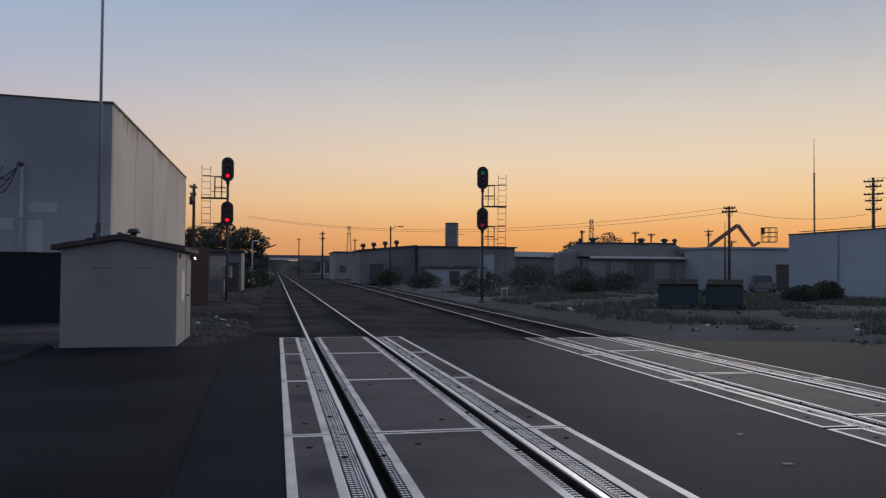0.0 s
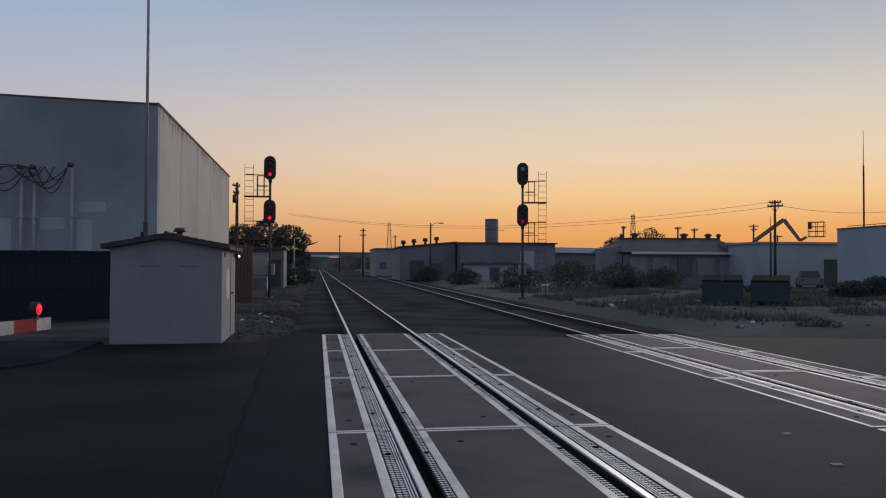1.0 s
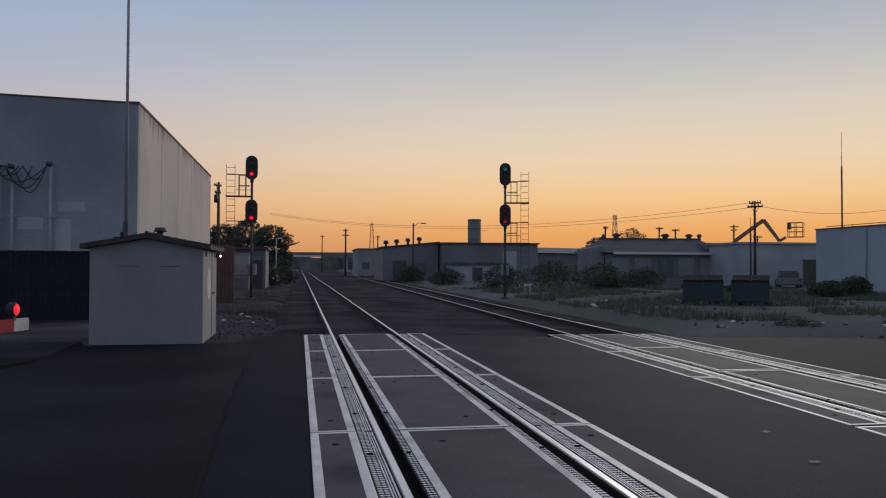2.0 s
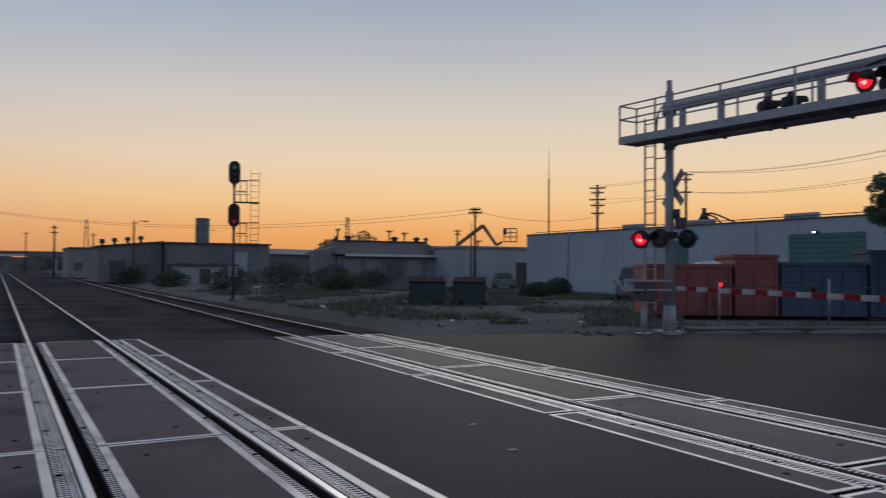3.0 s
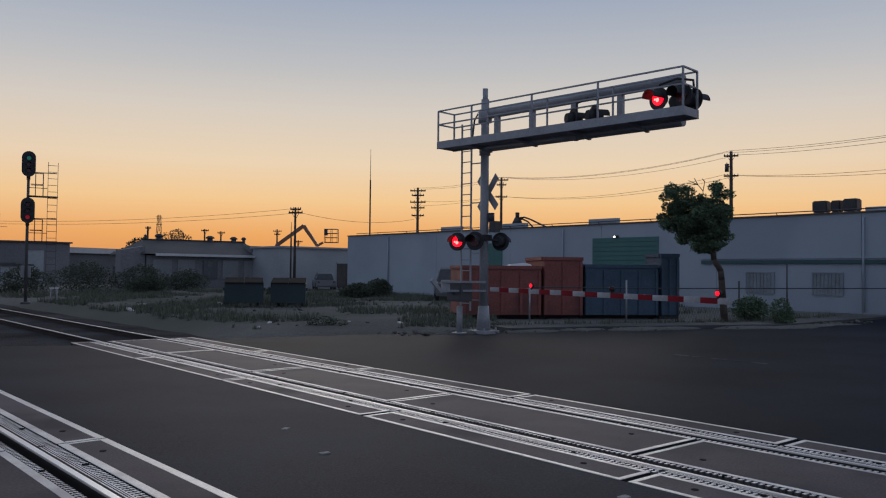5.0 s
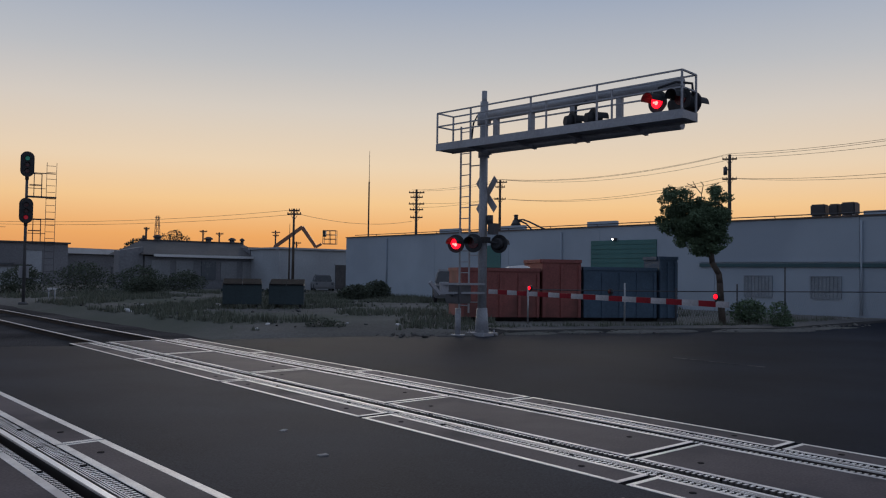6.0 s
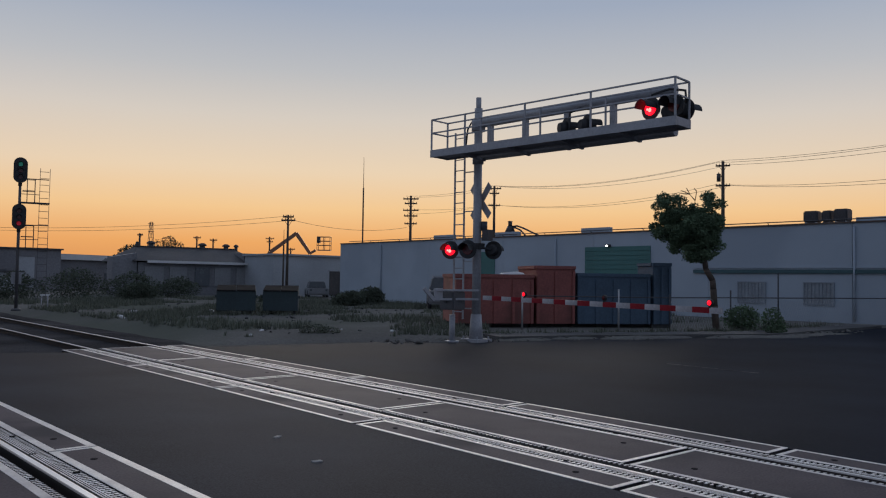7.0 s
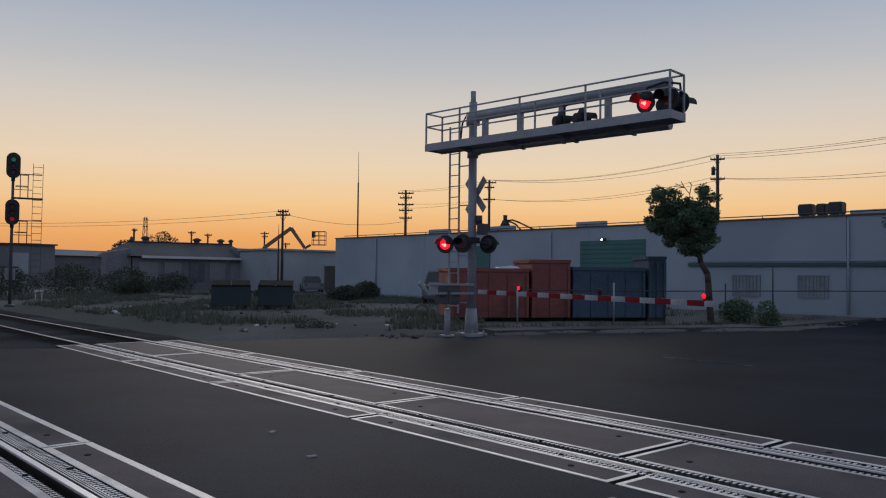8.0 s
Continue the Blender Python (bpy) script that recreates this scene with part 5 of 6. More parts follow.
def open_bin(x, y, L, d, h, material, label):
    """A roll-off bin with side ribs, top rim and skids; (x, y) is the near end of its long front side."""
    turn = radians(-32)
    cx, cy = x + math.cos(turn) * L / 2 - math.sin(turn) * d / 2, y + math.sin(turn) * L / 2 + math.cos(turn) * d / 2
    b = thing("rolloff_bin", pose(cx, cy, -0.1, 0, 0, -32 + wob(1.0)), label, "waste bin", "roll-off bins")
    for nm, c, s in (("side_wall", (0, -d / 2, 0.15 + (h - 0.15) / 2), (L, 0.05, h - 0.15)), ("side_wall", (0, d / 2, 0.15 + (h - 0.15) / 2), (L, 0.05, h - 0.15)),
                     ("end_wall", (-L / 2 + 0.03, 0, 0.15 + (h - 0.15) / 2), (0.05, d - 0.06, h - 0.15)), ("end_wall", (L / 2 - 0.03, 0, 0.15 + (h - 0.15) / 2), (0.05, d - 0.06, h - 0.15)), ("floor_plate", (0, 0, 0.2), (L - 0.12, d - 0.06, 0.06))):
        bm = B()
        box(bm, c, s)
        part(nm, bm, material, b)
    n = max(int(L / 0.62), 2)
    bm = B()
    box(bm, (0, -d / 2 - 0.05, 0.15 + (h - 0.3) / 2), (0.1, 0.06, h - 0.3))
    me = mesh_of("rib", bm, material)
    for i in range(n + 1):
        r = new("rib", me)
        r.parent, r.location = b, (-L / 2 + 0.06 + i * (L - 0.12) / n, 0, 0)
    bm = B()
    for y in (-d / 2, d / 2):
        box(bm, (0, y, h), (L + 0.04, 0.14, 0.12))
    for x in (-L / 2, L / 2):
        box(bm, (x, 0, h), (0.12, d - 0.16, 0.118))
    part("rim", bm, material, b)
    for y in (-0.5, 0.5):
        bm = B()
        box(bm, (0, y, 0.08), (L, 0.1, 0.16))
        part("skid", bm, DARK_METAL, b)
    return b


open_bin(19.06, 20.98, 2.90, 2.3, 1.86, RED_BIN, "long rust-red roll-off bin behind the crossing mast")
open_bin(21.60, 19.39, 1.47, 2.3, 2.2, RED_BIN, "taller rust-red roll-off bin with a scuffed side")
open_bin(22.94, 18.55, 2.84, 2.3, 1.95, BLUE_BIN, "dark blue roll-off bin in the yard")
open_bin(25.45, 16.99, 0.72, 1.3, 2.38, BLUE_BIN, "tall dark blue container in the yard")
# added pale hull on the bin, standing in for a car roof behind it
bm = B()
pts = [(-0.75, -0.3, 0), (0.8, -0.3, 0.02), (0.8, 0.5, 0.013), (-0.75, 0.5, 0.03), (-0.6, -0.2, 0.1), (0.2, -0.1, 0.2), (0.75, 0, 0.12), (0.5, 0.4, 0.2), (-0.6, 0.4, 0.1)]
for p in pts:
    bm.verts.new(p)
bmesh.ops.convex_hull(bm, input=bm.verts)
solid("car_roof_stand_in", bm, WHITE, "crumpled white shape standing in for a car roof behind the red bin", "plastic sheet", "", pose(20.95, 19.98, 1.82, 0, 0, -32) @ Matrix.Scale(0.55, 4))


def dumpster(x, y, w, turn):
    b = thing("dumpster", pose(x, y, -0.1, 0, 0, turn), "dark green wheeled dumpster with closed lids on the dirt lot", "dumpster", "dumpsters")
    bm = B()
    prism(bm, [(-0.65, 0.15), (0.5, 0.15), (0.65, 1.25), (-0.75, 1.05)], "x", -w / 2, w / 2)
    soften(bm, 0.02, 1)
    part("body", bm, GREEN_BIN, b)
    for s in (-1, 1):
        bm = B()
        bar(bm, (s * w / 4, -0.8, 1.08), (s * w / 4, 0.68, 1.3), w / 2 - 0.03, 0.05)
        part("lid", bm, RUBBER_DARK, b)
        bm = B()
        box(bm, (s * (w / 2 + 0.04), -0.05, 0.8), (0.08, 0.7, 0.12))
        part("fork_pocket", bm, GREEN_BIN, b)
        bm = B()
        rod(bm, (s * w * 0.4, -0.5, 0.08), (s * w * 0.4, -0.42, 0.08), 0.08, seg=10)
        part("caster", bm, BLACK, b)


dumpster(17.5, 34.2, 1.75, -28)
dumpster(19.3, 33.2, 1.6, -34)


# ---- chain-link fence of the yard ----
def yard_fence():
    f = thing("chain_link_fence", pose(0, 0, -0.1), "low galvanised chain-link fence before the warehouse", "fence")
    pts = [(20.0, 18.61), (22.44, 16.38), (24.0, 15.36), (27.09, 14.75), (29.41, 14.05), (36.4, 12.0)]
    for i, (x, y) in enumerate(pts):
        bm = B()
        rod(bm, (x, y, 0), (x, y, 2.1 if i == 4 else 1.45 if i % 2 else 1.3), 0.03, seg=8)
        part("post", bm, GREY_METAL if i < 2 else DARK_METAL, f)
    for (x0, y0), (x1, y1) in zip(pts, pts[1:]):
        bm = B()
        rod(bm, (x0, y0, 1.18), (x1, y1, 1.18), 0.02, seg=6)
        part("top_rail", bm, DARK_METAL, f)
    bm = B()
    for (x0, y0), (x1, y1) in zip(pts[2:], pts[3:]):
        n = int(math.hypot(x1 - x0, y1 - y0) / 0.13)
        for i in range(n):
            for s in (0, 1):
                a, b = (i + s) / n, (i + 1 - s) / n
                for z in (0.05, 0.33, 0.61, 0.89):
                    bar(bm, (x0 + (x1 - x0) * a, y0 + (y1 - y0) * a, z), (x0 + (x1 - x0) * b, y0 + (y1 - y0) * b, z + 0.28), 0.004, 0.004)
    tagged(part("wire_mesh", bm, GREY_METAL, f), kind="stuff")


yard_fence()


# ---- a low uneven tree line closes the distance ----
def tree_line():
    bm = B()
    n = 420
    top, low = [], []
    for i in range(n):
        a = radians(-60 + 170 * i / (n - 1))
        d = 430 + 40 * math.sin(a * 3)
        h = 6.6 + 1.4 * noise.noise((i * 0.06, 0, 3)) + 1.3 * noise.noise((i * 0.35, 2, 3)) + 0.5 * noise.noise((i * 1.3, 5, 3))
        x, y = d * math.sin(a), d * math.cos(a)
        top.append((bm.verts.new((x, y, max(h, 1.5))), bm.verts.new((x * 1.04, y * 1.04, max(h, 1.5) + 0.4))))
        low.append((bm.verts.new((x, y, -0.6)), bm.verts.new((x * 1.04, y * 1.04, -0.6))))
    for i in range(n - 1):
        bm.faces.new((low[i][0], low[i + 1][0], top[i + 1][0], top[i][0]))
        bm.faces.new((top[i][0], top[i + 1][0], top[i + 1][1], top[i][1]))
        bm.faces.new((top[i][1], top[i + 1][1], low[i + 1][1], low[i][1]))
    solid("distant_treeline", bm, LEAF_FAR, "low uneven line of far trees on the horizon", "treeline", "stuff")


LEAF_FAR = mat("far_leaf", (0.10, 0.105, 0.095), 0.9, 0, 0.6, 0.25, 0.04, 0)
tree_line()


# ---- plants ----
BARK = mat("bark", (0.075, 0.055, 0.042), 0.95, 0, 0.3, 20, 2.0, 0.6, 0.02)
LEAF = mat("leaf", (0.12, 0.17, 0.10), 0.85, 0, 0.3, 8, 1.2, 0, gloss=0.12)
LEAF_DRY = mat("dry_weed", (0.12, 0.13, 0.095), 0.9, 0, 0.35, 8, 1.0, 0)
LEAF_DARK = mat("dark_leaf", (0.10, 0.115, 0.085), 0.9, 0, 0.2, 8, 1.2, 0, gloss=0.05)


def leaves(name, blobs, count, size, material, parent, seed):
    """Small folded leaves set thickly through overlapping rounded clumps: (centre, radii)."""
    r = random.Random(seed)
    v, f = [], []
    tot = sum(b[1][0] * b[1][1] * b[1][2] for b in blobs)
    for c, rad in blobs:
        n = int(count * rad[0] * rad[1] * rad[2] / tot)
        for _ in range(n):
            d = Vector((r.gauss(0, 1), r.gauss(0, 1), r.gauss(0, 1))).normalized()
            k = r.uniform(0.35, 1.0) ** 0.5 * (1 + 0.16 * noise.noise(d * 3 + Vector(c)))
            p = Vector(c) + Vector((d.x * rad[0], d.y * rad[1], d.z * rad[2])) * k
            u = Vector((r.uniform(-1, 1), r.uniform(-1, 1), r.uniform(-0.7, 0.5))).normalized()
            w = u.cross(Vector((r.uniform(-1, 1), r.uniform(-1, 1), r.uniform(-1, 1)))).normalized()
            s = size * r.uniform(0.6, 1.25)
            i = len(v)
            v += [p, p + u * s * 0.5 + w * s * 0.3, p + u * s, p + u * s * 0.5 - w * s * 0.3]
            f += [(i, i + 1, i + 2), (i, i + 2, i + 3)]
    me = bpy.data.meshes.new(name)
    me.from_pydata(v, [], f)
    me.materials.append(material)
    ob = new(name, me)
    ob.parent = parent
    return ob


def limb(bm, pts, r0, r1):
    n = len(pts) - 1
    for i in range(n):
        a, b = r0 + (r1 - r0) * i / n, r0 + (r1 - r0) * (i + 1) / n
        rod(bm, pts[i], pts[i + 1], a, b, seg=8)
        bmesh.ops.create_icosphere(bm, subdivisions=1, radius=b, matrix=Matrix.Translation(pts[i + 1]))


def tree(at, trunk, limbs, blobs, label, count=9000, size=0.12, leaf=LEAF, seed=1, r=0.13):
    t = thing("street_tree", at, label, "tree", "trees")
    bm = B()
    limb(bm, trunk, r, r * 0.7)
    for l in limbs:
        limb(bm, l, r * 0.55, r * 0.15)
    part("trunk", bm, BARK, t)
    leaves("crown", blobs, count, size, leaf, t, seed)
    return t


def lobes(masses, seed):
    """Break a crown's main masses (offset along its spread, height, radius, half height, clumps, core) into ragged clumps with gaps between."""
    r = random.Random(seed)
    out = []
    for u, z, rad, half, n, core in masses:
        if core:
            out.append(((u * 0.49, -u * 0.87, z), (rad * core, rad * core, half * core)))
        for k in range(n):
            a, e = r.uniform(0, 6.28), r.uniform(-1, 1)
            q = math.sqrt(1 - e * e)
            s = r.uniform(0.24, 0.40)
            out.append(((u * 0.49 + rad * 0.74 * q * math.cos(a), -u * 0.87 + rad * 0.74 * q * math.sin(a), z + half * 0.74 * e), (rad * s, rad * s, half * s)))
    return out


gate_tree = tree(pose(25.28, 14.7, -0.1), [(0.15, -0.3, 0), (0.11, -0.24, 0.9), (0.10, -0.21, 1.5), (0.08, -0.19, 1.8), (-0.03, 0.01, 2.2), (-0.06, 0.07, 2.75)],
     [[(-0.06, 0.07, 2.5), (-0.45, 0.65, 3.2), (-0.66, 1.1, 3.9), (-0.72, 1.2, 4.4)], [(-0.06, 0.07, 2.7), (0.05, -0.1, 3.4), (0.08, -0.15, 4.3)], [(-0.06, 0.07, 2.7), (-0.2, 0.3, 3.6), (-0.22, 0.36, 4.4)], [(-0.45, 0.65, 3.2), (-0.75, 1.3, 3.6)]],
     lobes([(-1.22, 4.34, 0.68, 0.58, 21, 0.3), (-1.38, 3.74, 0.58, 0.5, 16, 0.4), (-1.12, 3.30, 0.5, 0.42, 12, 0.5), (-0.95, 3.45, 0.6, 0.5, 12, 0.5), (0.10, 4.38, 0.56, 0.55, 16, 0.35), (-0.35, 3.62, 0.95, 0.72, 18, 0.7), (0.18, 3.50, 0.50, 0.55, 12, 0.6),
            (-0.85, 3.10, 0.52, 0.40, 12, 0.55), (0.12, 3.00, 0.48, 0.38, 12, 0.5), (-0.35, 2.80, 0.68, 0.34, 14, 0.6), (-0.48, 4.12, 0.46, 0.38, 12, 0.5)], 6),
     "leafy green street tree with a bent trunk behind the gate", 58000, 0.082, LEAF, 3, 0.125)
bm = B()
for path in ([(-0.21, 0.34, 4.3), (-0.2, 0.33, 4.62), (-0.3, 0.48, 4.85), (-0.46, 0.75, 5.0)], [(-0.3, 0.48, 4.85), (-0.36, 0.58, 5.08)], [(-0.2, 0.33, 4.62), (-0.17, 0.28, 4.95), (-0.22, 0.36, 5.06)], [(-0.3, 0.48, 4.85), (-0.5, 0.8, 4.9)]):
    for a, b in zip(path, path[1:]):
        rod(bm, a, b, 0.018, 0.012, seg=5)
part("bare_twigs", bm, BARK, gate_tree, "thin bare twigs above the leaves")
tree(pose(32.95, 10.05, -0.1), [(0, 0, 0), (0.05, 0, 1.4), (-0.05, 0.05, 2.6), (0, 0, 3.2)], [[(0, 0, 2.6), (-0.6, 0.5, 3.6)], [(0, 0, 2.8), (0.7, -0.5, 3.8)]],
     [((-0.3, 0.35, 3.9), (0.75, 0.75, 0.8)), ((0.5, -0.4, 4.1), (0.8, 0.8, 0.9)), ((0.1, 0, 3.2), (0.7, 0.7, 0.5))], "leafy green street tree beside the pavement", 8000, 0.11, LEAF, 5)


def shrub(x, y, blobs, label, count, size, leaf, seed, name="shrub"):
    t = thing(name, pose(x, y, -0.12), label, "shrub", "shrubs")
    for c, rad in blobs:
        bm = B()
        limb(bm, [(c[0] * 0.4, c[1] * 0.4, -0.05), (c[0] * 0.8, c[1] * 0.8, c[2] * 0.6), c], 0.03, 0.012)
        part("stem", bm, BARK, t)
    leaves("foliage", blobs, count, size, leaf, t, seed)


shrub(26.9, 14.2, [((0, 0, 0.5), (0.5, 0.5, 0.48)), ((0.25, -0.2, 0.45), (0.36, 0.36, 0.4)), ((-0.25, 0.25, 0.45), (0.35, 0.35, 0.42))], "round dark green shrub on the verge", 2600, 0.09, LEAF, 11)
shrub(25.7, 12.55, [((0, 0, 0.48), (0.34, 0.34, 0.5)), ((0.15, -0.12, 0.3), (0.3, 0.3, 0.32))], "small upright dark green shrub on the verge", 1600, 0.08, LEAF, 12)
shrub(13.1, 20.9, [((0, 0, 0.12), (0.55, 0.4, 0.18)), ((0.4, -0.2, 0.1), (0.4, 0.3, 0.13))], "low green weed patch on the dirt lot", 900, 0.08, LEAF_DRY, 13, "weed_patch")
# dark growth before the depots
for k, (x, y, w, h) in enumerate(((14.0, 58, 2.6, 2.2), (18.5, 60, 3.2, 2.6), (23.0, 61, 3.0, 2.4), (27.0, 62, 2.6, 2.0), (12.5, 72, 2.2, 1.8), (10.5, 82, 2.0, 2.2), (12.0, 92, 1.6, 1.9), (21.5, 56, 2.0, 1.5), (-3.6, 70, 2.0, 2.2), (-5.8, 72, 2.4, 2.6), (-2.2, 76, 1.8, 2.0), (29.5, 42, 1.7, 1.1), (32.0, 43, 1.6, 1.4), (26.6, 46, 1.6, 1.0))):
    shrub(x, y, [((0, 0, h * 0.42), (w * 0.5, w * 0.45, h * 0.45)), ((w * 0.4, 0.2, h * 0.35), (w * 0.4, w * 0.35, h * 0.36)), ((-w * 0.4, -0.1, h * 0.33), (w * 0.4, w * 0.35, h * 0.34)), ((0.1 * w, -0.3, h * 0.6), (w * 0.25, w * 0.25, h * 0.3))],
          "dark unkempt bush at the edge of the lot", 3200, 0.15, LEAF_DARK, 20 + k)
# trees beyond the warehouse and behind the depots
for k, (x, y, s) in enumerate(((-8.0, 79.0, 1.0), (-5.8, 80.5, 1.08), (-3.4, 78.5, 0.98))):
    tree(pose(x, y, -0.1), [(0, 0, 0), (0.1, 0, 1.3 * s), (-0.1, 0, 2.6 * s), (0, 0, 3.4 * s)], [[(0, 0, 2.4 * s), (1.1 * s, 0, 3.6 * s), (1.9 * s, 0.2, 4.4 * s)], [(0, 0, 2.6 * s), (-1.0 * s, 0.2, 3.8 * s), (-1.6 * s, 0.1, 4.6 * s)], [(1.0 * s, 0, 3.6 * s), (2.2 * s, 0.1, 3.9 * s), (2.7 * s, 0.1, 4.1 * s)]],
         [((0, 0, 4.7 * s), (1.3 * s, 1.2 * s, 1.1 * s)), ((1.2 * s, 0, 4.2 * s), (0.9 * s, 0.9 * s, 0.8 * s)), ((-1.2 * s, 0, 4.3 * s), (1.0 * s, 0.9 * s, 0.8 * s)), ((0.3, 0, 3.4 * s), (1.4 * s, 1.1 * s, 0.7 * s)), ((-0.7, 0, 2.6 * s), (1.2 * s, 1.0 * s, 0.9 * s)), ((1.0, 0, 2.4 * s), (1.2 * s, 1.0 * s, 0.9 * s))],
         "dark rounded tree beyond the warehouse", 4200, 0.27, LEAF_DARK, 40 + k, 0.2)
for k, (x, y, s) in enumerate(((45.7, 107.0, 1.32), (35.6, 94.0, 0.98), (34.4, 96.0, 0.74))):
    tree(pose(x, y, -0.1), [(0, 0, 0), (0.1, 0, 1.6 * s), (0, 0, 3.2 * s)], [[(0, 0, 2.6 * s), (1.0 * s, 0, 4.6 * s)], [(0, 0, 2.8 * s), (-1.0 * s, 0, 4.8 * s)], [(0, 0, 3.0 * s), (0.2, 0, 5.6 * s)]],
         [((0, 0, 4.9 * s), (0.9 * s, 0.8 * s, 0.7 * s)), ((1.0 * s, 0, 4.5 * s), (0.7 * s, 0.7 * s, 0.5 * s)), ((-1.0 * s, 0, 4.6 * s), (0.7 * s, 0.7 * s, 0.5 * s)), ((0.2, 0, 3.8 * s), (1.3 * s, 1.0 * s, 0.7 * s))],
         "distant sparse tree behind the depots", 1300, 0.25, LEAF_DARK, 50 + k, 0.16)


# ---- kerb and pavement before the yard ----
def verge():
    pts = [(16.2 + i * 0.9, road_edge(16.2 + i * 0.9)) for i in range(21)]
    bm = B()
    z = -0.02
    for (xa, ya), (xb, yb) in zip(pts, pts[1:]):
        a = [bm.verts.new(p) for p in ((xa, ya, z), (xb, yb, z), (xb + 0.45, yb + 1.35, z), (xa + 0.45, ya + 1.35, z))]
        b = [bm.verts.new((v.co.x, v.co.y, -0.3)) for v in a]
        bm.faces.new(a)
        for i in range(4):
            bm.faces.new((a[i], b[i], b[(i + 1) % 4], a[(i + 1) % 4]))
    bmesh.ops.recalc_face_normals(bm, faces=bm.faces)
    solid("pavement_east", bm, PAVING, "old cracked concrete pavement with weeds along it", "pavement", "structure")
    bm = B()
    for (xa, ya), (xb, yb) in zip(pts, pts[1:]):
        bar(bm, (xa - 0.02, ya - 0.08, -0.07), (xb - 0.03, yb - 0.08, -0.07), 0.15, 0.13)
    solid("kerb_east", bm, PAVING, "worn concrete kerb along the road", "kerb", "structure")
    bm = B()
    prism(bm, [(-4.95, 13.9), (-5.3, 13.0), (-9.5, 11.6), (-30, 8.0), (-30, 14.0), (-8.5, 17.6), (-5.0, 17.25)], "z", -0.25, 0.035)
    soften(bm, 0.03, 2)
    solid("pavement_west", bm, OILY, "worn concrete apron with a rounded kerb", "pavement", "structure")


verge()


# ---- litter, weeds and stones ----
def scatter(name, spots, make, material, label, category, kind="stuff"):
    bm = B()
    for x, y, s in spots:
        make(bm, x, y, s)
    return solid(name, bm, material, label, category, kind)


def chip(bm, x, y, s, z=None):
    z = ground_z(x, y) if z is None else z
    m = Matrix.Translation((x, y, z + s * 0.2)) @ Euler((wob(0.5), wob(0.5), wob(3))).to_matrix().to_4x4() @ Matrix.Diagonal((s * rng.uniform(0.7, 1.6), s * rng.uniform(0.5, 1), s * rng.uniform(0.2, 0.6), 1))
    bmesh.ops.create_icosphere(bm, subdivisions=1, radius=0.6, matrix=m)


lot = [(rng.uniform(10.5, 34), rng.uniform(19.5, 48), rng.uniform(0.05, 0.2)) for _ in range(260)]
scatter("rubble", lot, chip, PAVING, "scattered stones and rubble on the dirt lot", "rubble")
verge_bits = [(rng.uniform(-2.9, -1.3), rng.uniform(18.8, 34), rng.uniform(0.02, 0.06)) for _ in range(420)]
scatter("gravel_spill", verge_bits, chip, BALLAST, "loose stones and gravel between shed and track", "gravel")
for x, y, z, s in ((15.6, 20.2, -0.1, 0.16), (12.2, 22.5, -0.1, 0.12), (10.9, 20.8, -0.1, 0.13), (11.4, 32.0, -0.1, 0.3), (13.6, 36.5, -0.1, 0.34), (14.6, 21.6, -0.1, 0.13), (17.2, 36.0, -0.1, 0.3)):
    bm = B()
    chip(bm, x, y, s, z)
    solid("litter", bm, WHITE, "scrap of pale litter lying on the dirt", "litter")
# broken kerb, clods and scraps along the far edge of the road
edge_bits = []
for _ in range(330):
    x = rng.uniform(12.5, 31)
    edge_bits.append((x, road_edge(x) + rng.gauss(-0.25, 0.3), rng.choice((0.04, 0.06, 0.08, 0.1, 0.18))))
bm = B()
for x, y, s in edge_bits:
    chip(bm, x, y, s, -0.108)
solid("kerb_rubble", bm, DIRT, "clods and broken kerb bits along the road edge", "rubble", "stuff")
bm = B()
for k in range(9):
    x = 14.5 + k * 1.7 + wob(0.5)
    m = Matrix.Translation((x, road_edge(x) - 0.35 + wob(0.2), -0.11)) @ Matrix.Rotation(-0.3, 4, "Z") @ Matrix.Diagonal((rng.uniform(0.8, 1.5), rng.uniform(0.25, 0.5), rng.uniform(0.04, 0.09), 1))
    bmesh.ops.create_icosphere(bm, subdivisions=3, radius=1, matrix=m)
for v in bm.verts:
    v.co.z += 0.02 * noise.noise(v.co * 4)
solid("drifted_dirt", bm, DIRT, "low drifts of dirt lying against the kerb", "dirt", "stuff")
for x, y, s in ((-2.9, 24.0, 0.10), (-2.3, 25.5, 0.12), (-2.0, 23.0, 0.08), (-2.6, 27.0, 0.10), (-4.7, 17.9, 0.07)):
    bm = B()
    chip(bm, x, y, s, -0.02)
    solid("litter", bm, WHITE, "scrap of pale litter lying on the cinders", "litter")
WORN_LINE = mat("worn_paint", (0.10, 0.102, 0.11), 0.8, 0, 0.4, 40, 3.0, 0.1, 0.003, stain=(0.04, 0.042, 0.05), stain_at=0.5, gloss=0.05)
bm = B()
for k in range(5):
    box(bm, (14.2 - 0.02 * k, 9.2 - k * 0.42, -0.1015), (0.09, 0.34, 0.006), wob(4))
solid("stop_line", bm, WORN_LINE, "worn remains of a painted line on the asphalt", "road marking", "structure")
scatter("pale_rubble", [(rng.gauss(-2.3, 0.35), rng.uniform(18.2, 27), rng.uniform(0.03, 0.09)) for _ in range(46)], chip, PAVING, "pale broken stones beside the shed", "rubble")
MARKER = mat("worn_marker", (0.30, 0.295, 0.29), 0.8, 0, 0.3, 60, 8.0, 0.2, 0.003, gloss=0.1)
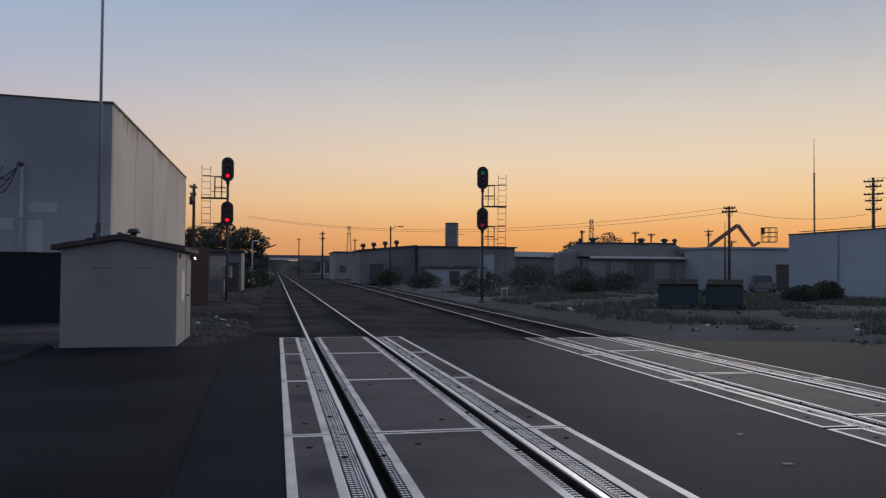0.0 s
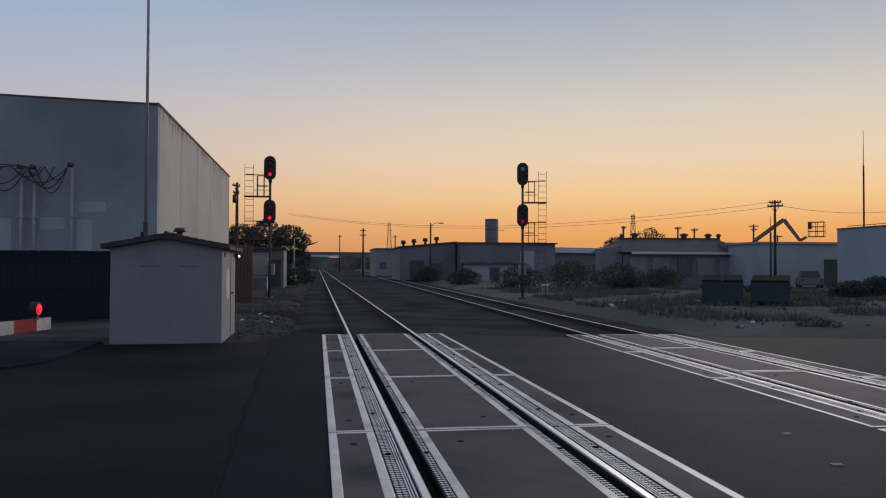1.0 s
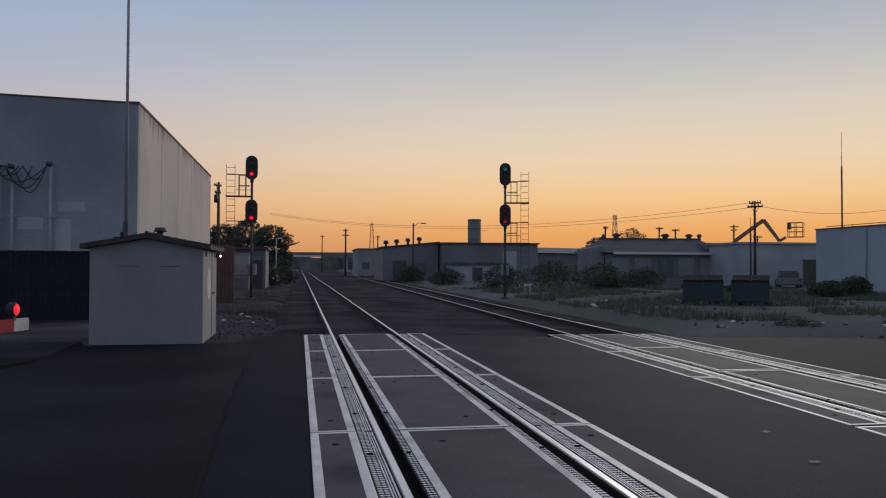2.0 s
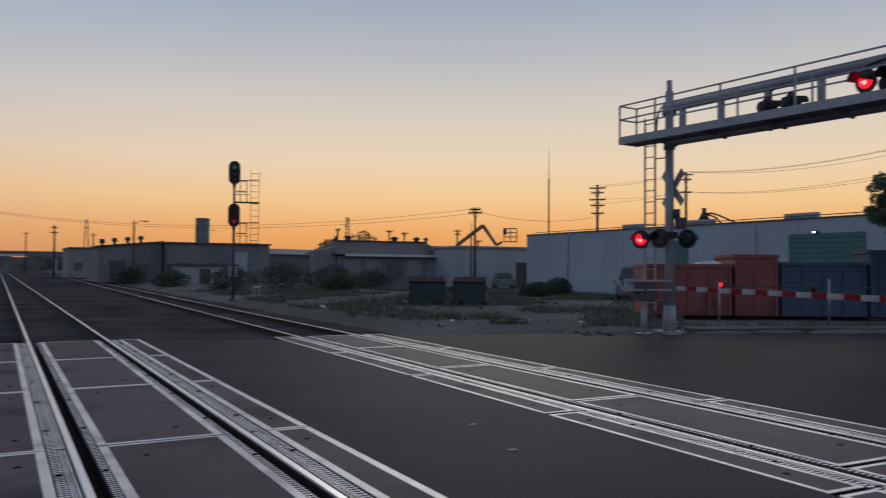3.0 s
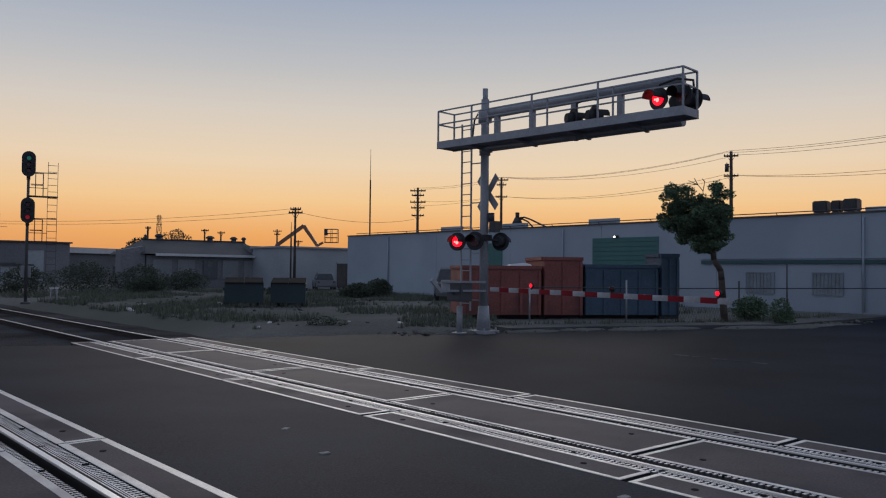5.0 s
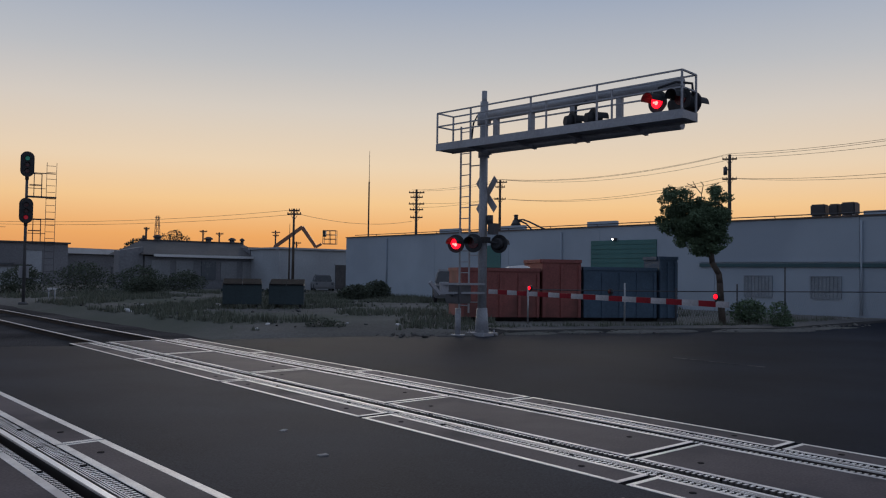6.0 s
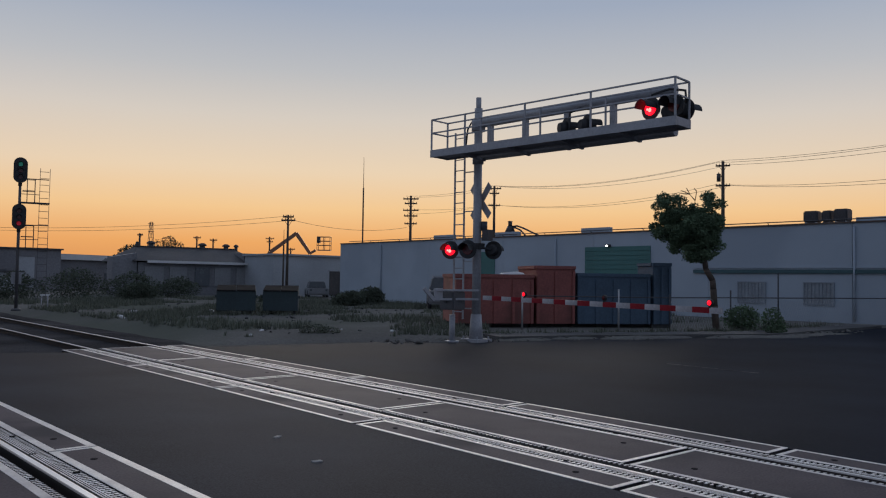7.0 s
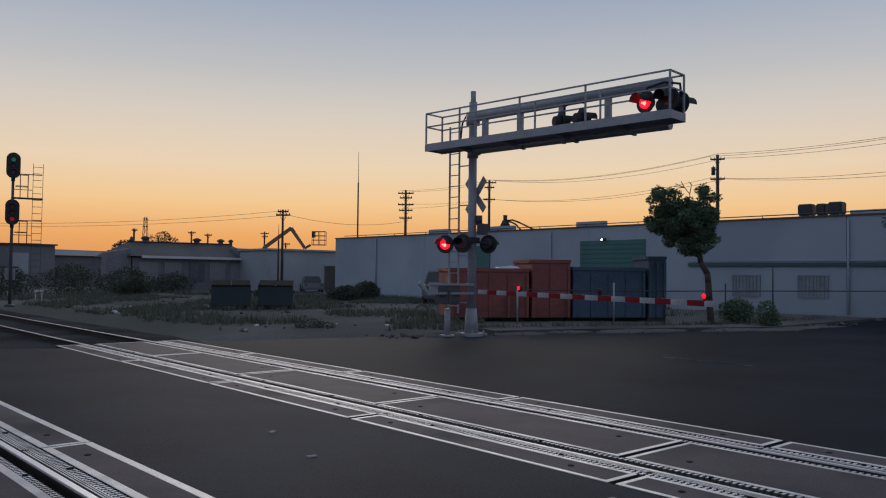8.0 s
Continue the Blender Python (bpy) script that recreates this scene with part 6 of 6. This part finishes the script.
for x, y, s in ((3.79, 7.37, 0.085), (3.46, 6.15, 0.085), (4.45, 3.69, 0.085)):
    bm = B()
    z = mid_top(x, y) if x < 5 else -0.104
    box(bm, (x, y, z + 0.004), (s * 1.1, s * 0.7, 0.012), wob(40))
    soften(bm, 0.003, 1)
    solid("road_marker", bm, MARKER, "small pale worn marker stuck on the asphalt", "road marker")


def tufts(name, spots, material, label, seed):
    """Grass blades in tufts: narrow leaning triangles."""
    r = random.Random(seed)
    v, f = [], []
    for x, y, s in spots:
        z = ground_z(x, y) - 0.02
        for _ in range(9):
            a, h = r.uniform(0, 6.28), s * r.uniform(0.5, 1.2)
            dx, dy = math.cos(a), math.sin(a)
            i = len(v)
            bx, by = x + r.uniform(-0.5, 0.5) * s, y + r.uniform(-0.5, 0.5) * s
            v += [(bx - dy * 0.02, by + dx * 0.02, z), (bx + dy * 0.02, by - dx * 0.02, z), (bx + dx * h * 0.4, by + dy * h * 0.4, z + h)]
            f.append((i, i + 1, i + 2))
    me = bpy.data.meshes.new(name)
    me.from_pydata(v, [], f)
    me.materials.append(material)
    return tagged(new(name, me), label, "grass", "", "stuff")


spots = []
while len(spots) < 5200:
    x, y = rng.uniform(9.5, 46), rng.uniform(18.5, 60)
    if y > road_edge(x) + 1.6 and noise.noise((x * 0.22, y * 0.22, 9)) > -0.02 and x > 10 + 0.024 * y and x < 36.5:
        spots.append((x, y, rng.uniform(0.12, 0.36)))
tufts("dry_grass", spots, LEAF_DRY, "patchy dry weeds and grass over the lot", 7)
spots = [(x + rng.uniform(-0.1, 0.6), road_edge(x) + rng.uniform(1.0, 2.2), rng.uniform(0.1, 0.28)) for x in [rng.uniform(15.5, 33) for _ in range(420)]]
spots += [(rng.uniform(-3.6, -2.4), rng.uniform(20, 60), rng.uniform(0.08, 0.2)) for _ in range(120)]
tufts("verge_weeds", spots, LEAF_DRY, "weeds along the edge of the pavement", 8)


# ---- small things far along the track ----
def marker_stand(x, y):
    t = thing("marker_stand", pose(x, y, -0.14), "small pale two-legged trackside marker", "marker")
    for dx in (-0.14, 0.14):
        bm = B()
        rod(bm, (dx, 0, -0.1), (dx, 0, 0.72), 0.03, seg=8)
        part("leg", bm, SIGNAL_GREY, t)
    bm = B()
    box(bm, (0, 0, 0.74), (0.42, 0.06, 0.09))
    part("crossbar", bm, WHITE, t)


marker_stand(11.3, 41.6)


def yard_lamp(x, y):
    t = thing("yard_lamp", pose(x, y, -0.1), "slim grey lamp post with a pale drooping head", "street lamp")
    bm = B()
    rod(bm, (0, 0, 0), (0, 0, 4.15), 0.07, 0.045, seg=8)
    part("pole", bm, SIGNAL_GREY, t)
    bm = B()
    box(bm, (0.3, 0, 4.12), (0.42, 0.18, 0.12), 0)
    soften(bm, 0.03, 1)
    part("head", bm, WHITE, t)


yard_lamp(-2.78, 72)


def parked_car(at, label, paint, lit):
    c = thing("parked_car", at, label, "car")
    bm = B()
    prism(bm, [(-0.88, 0.25), (0.88, 0.25), (0.88, 0.75), (0.82, 0.85), (-0.82, 0.85), (-0.88, 0.75)], "y", 0, 4.3)
    soften(bm, 0.05, 2)
    part("body", bm, paint, c)
    bm = B()
    prism(bm, [(1.25, 1.40), (3.0, 1.40), (3.15, 1.46), (2.9, 1.50), (1.4, 1.50)], "x", -0.6, 0.6)
    part("roof_panel", bm, paint, c)
    bm = B()
    box(bm, (0, -0.04, 0.42), (1.7, 0.14, 0.16))
    soften(bm, 0.03, 2)
    part("bumper", bm, paint, c)
    bm = B()
    prism(bm, [(-0.8, 0.84), (0.8, 0.84), (0.62, 1.42), (-0.62, 1.42)], "y", 1.2, 3.6)
    soften(bm, 0.06, 2)
    part("cabin", bm, GLASS, c)
    for x in (-0.8, 0.8):
        for y in (0.8, 3.4):
            bm = B()
            rod(bm, (x - 0.1, y, 0.32), (x + 0.1, y, 0.32), 0.32, seg=16)
            part("wheel", bm, BLACK, c)
    for x in (-0.67, 0.67):
        bm = B()
        rod(bm, (x, -0.03, 0.68), (x, 0.02, 0.68), 0.09, 0.1, seg=12)
        part("headlight", bm, CAR_LAMP if lit else GLASS, c, "lit pale headlight" if lit else "")


CAR_LAMP = mat("car_lamp", (0.6, 0.6, 0.55), 0.3, emit=(1.0, 0.92, 0.8), strength=0.55, bump=0)
parked_car(pose(-3.6, 70.5, -0.1, 0, 0, -3), "dark parked car with pale lit headlights under the trees", DARK_METAL, True)
SILVER = mat("silver_car_paint", (0.21, 0.215, 0.225), 0.4, 0.3, 0.06, 30, 2.0, 0)
parked_car(pose(38.5, 59.0, -0.1, 0, 0, -28), "silver parked car before the pale store", SILVER, False)
parked_car(pose(29.9, 33.3, -0.1, 0, 0, -40) @ Matrix.Diagonal((1.08, 1.1, 1.3, 1)), "tall silver parked van beyond the red bins", SILVER, False)
# a level crossing far down the line
bm = B()
box(bm, (3.0, 240, -0.05), (13.0, 2.6, 0.12))
solid("far_crossing", bm, PAVING, "pale panels of a level crossing down the line", "road", "structure")


# ---- behind the camera: low walls that close the place ----
far_block("opposite_warehouse", -40, 40, -46, -38, 5.5, FAR_WALL, "long plain warehouse across the road")
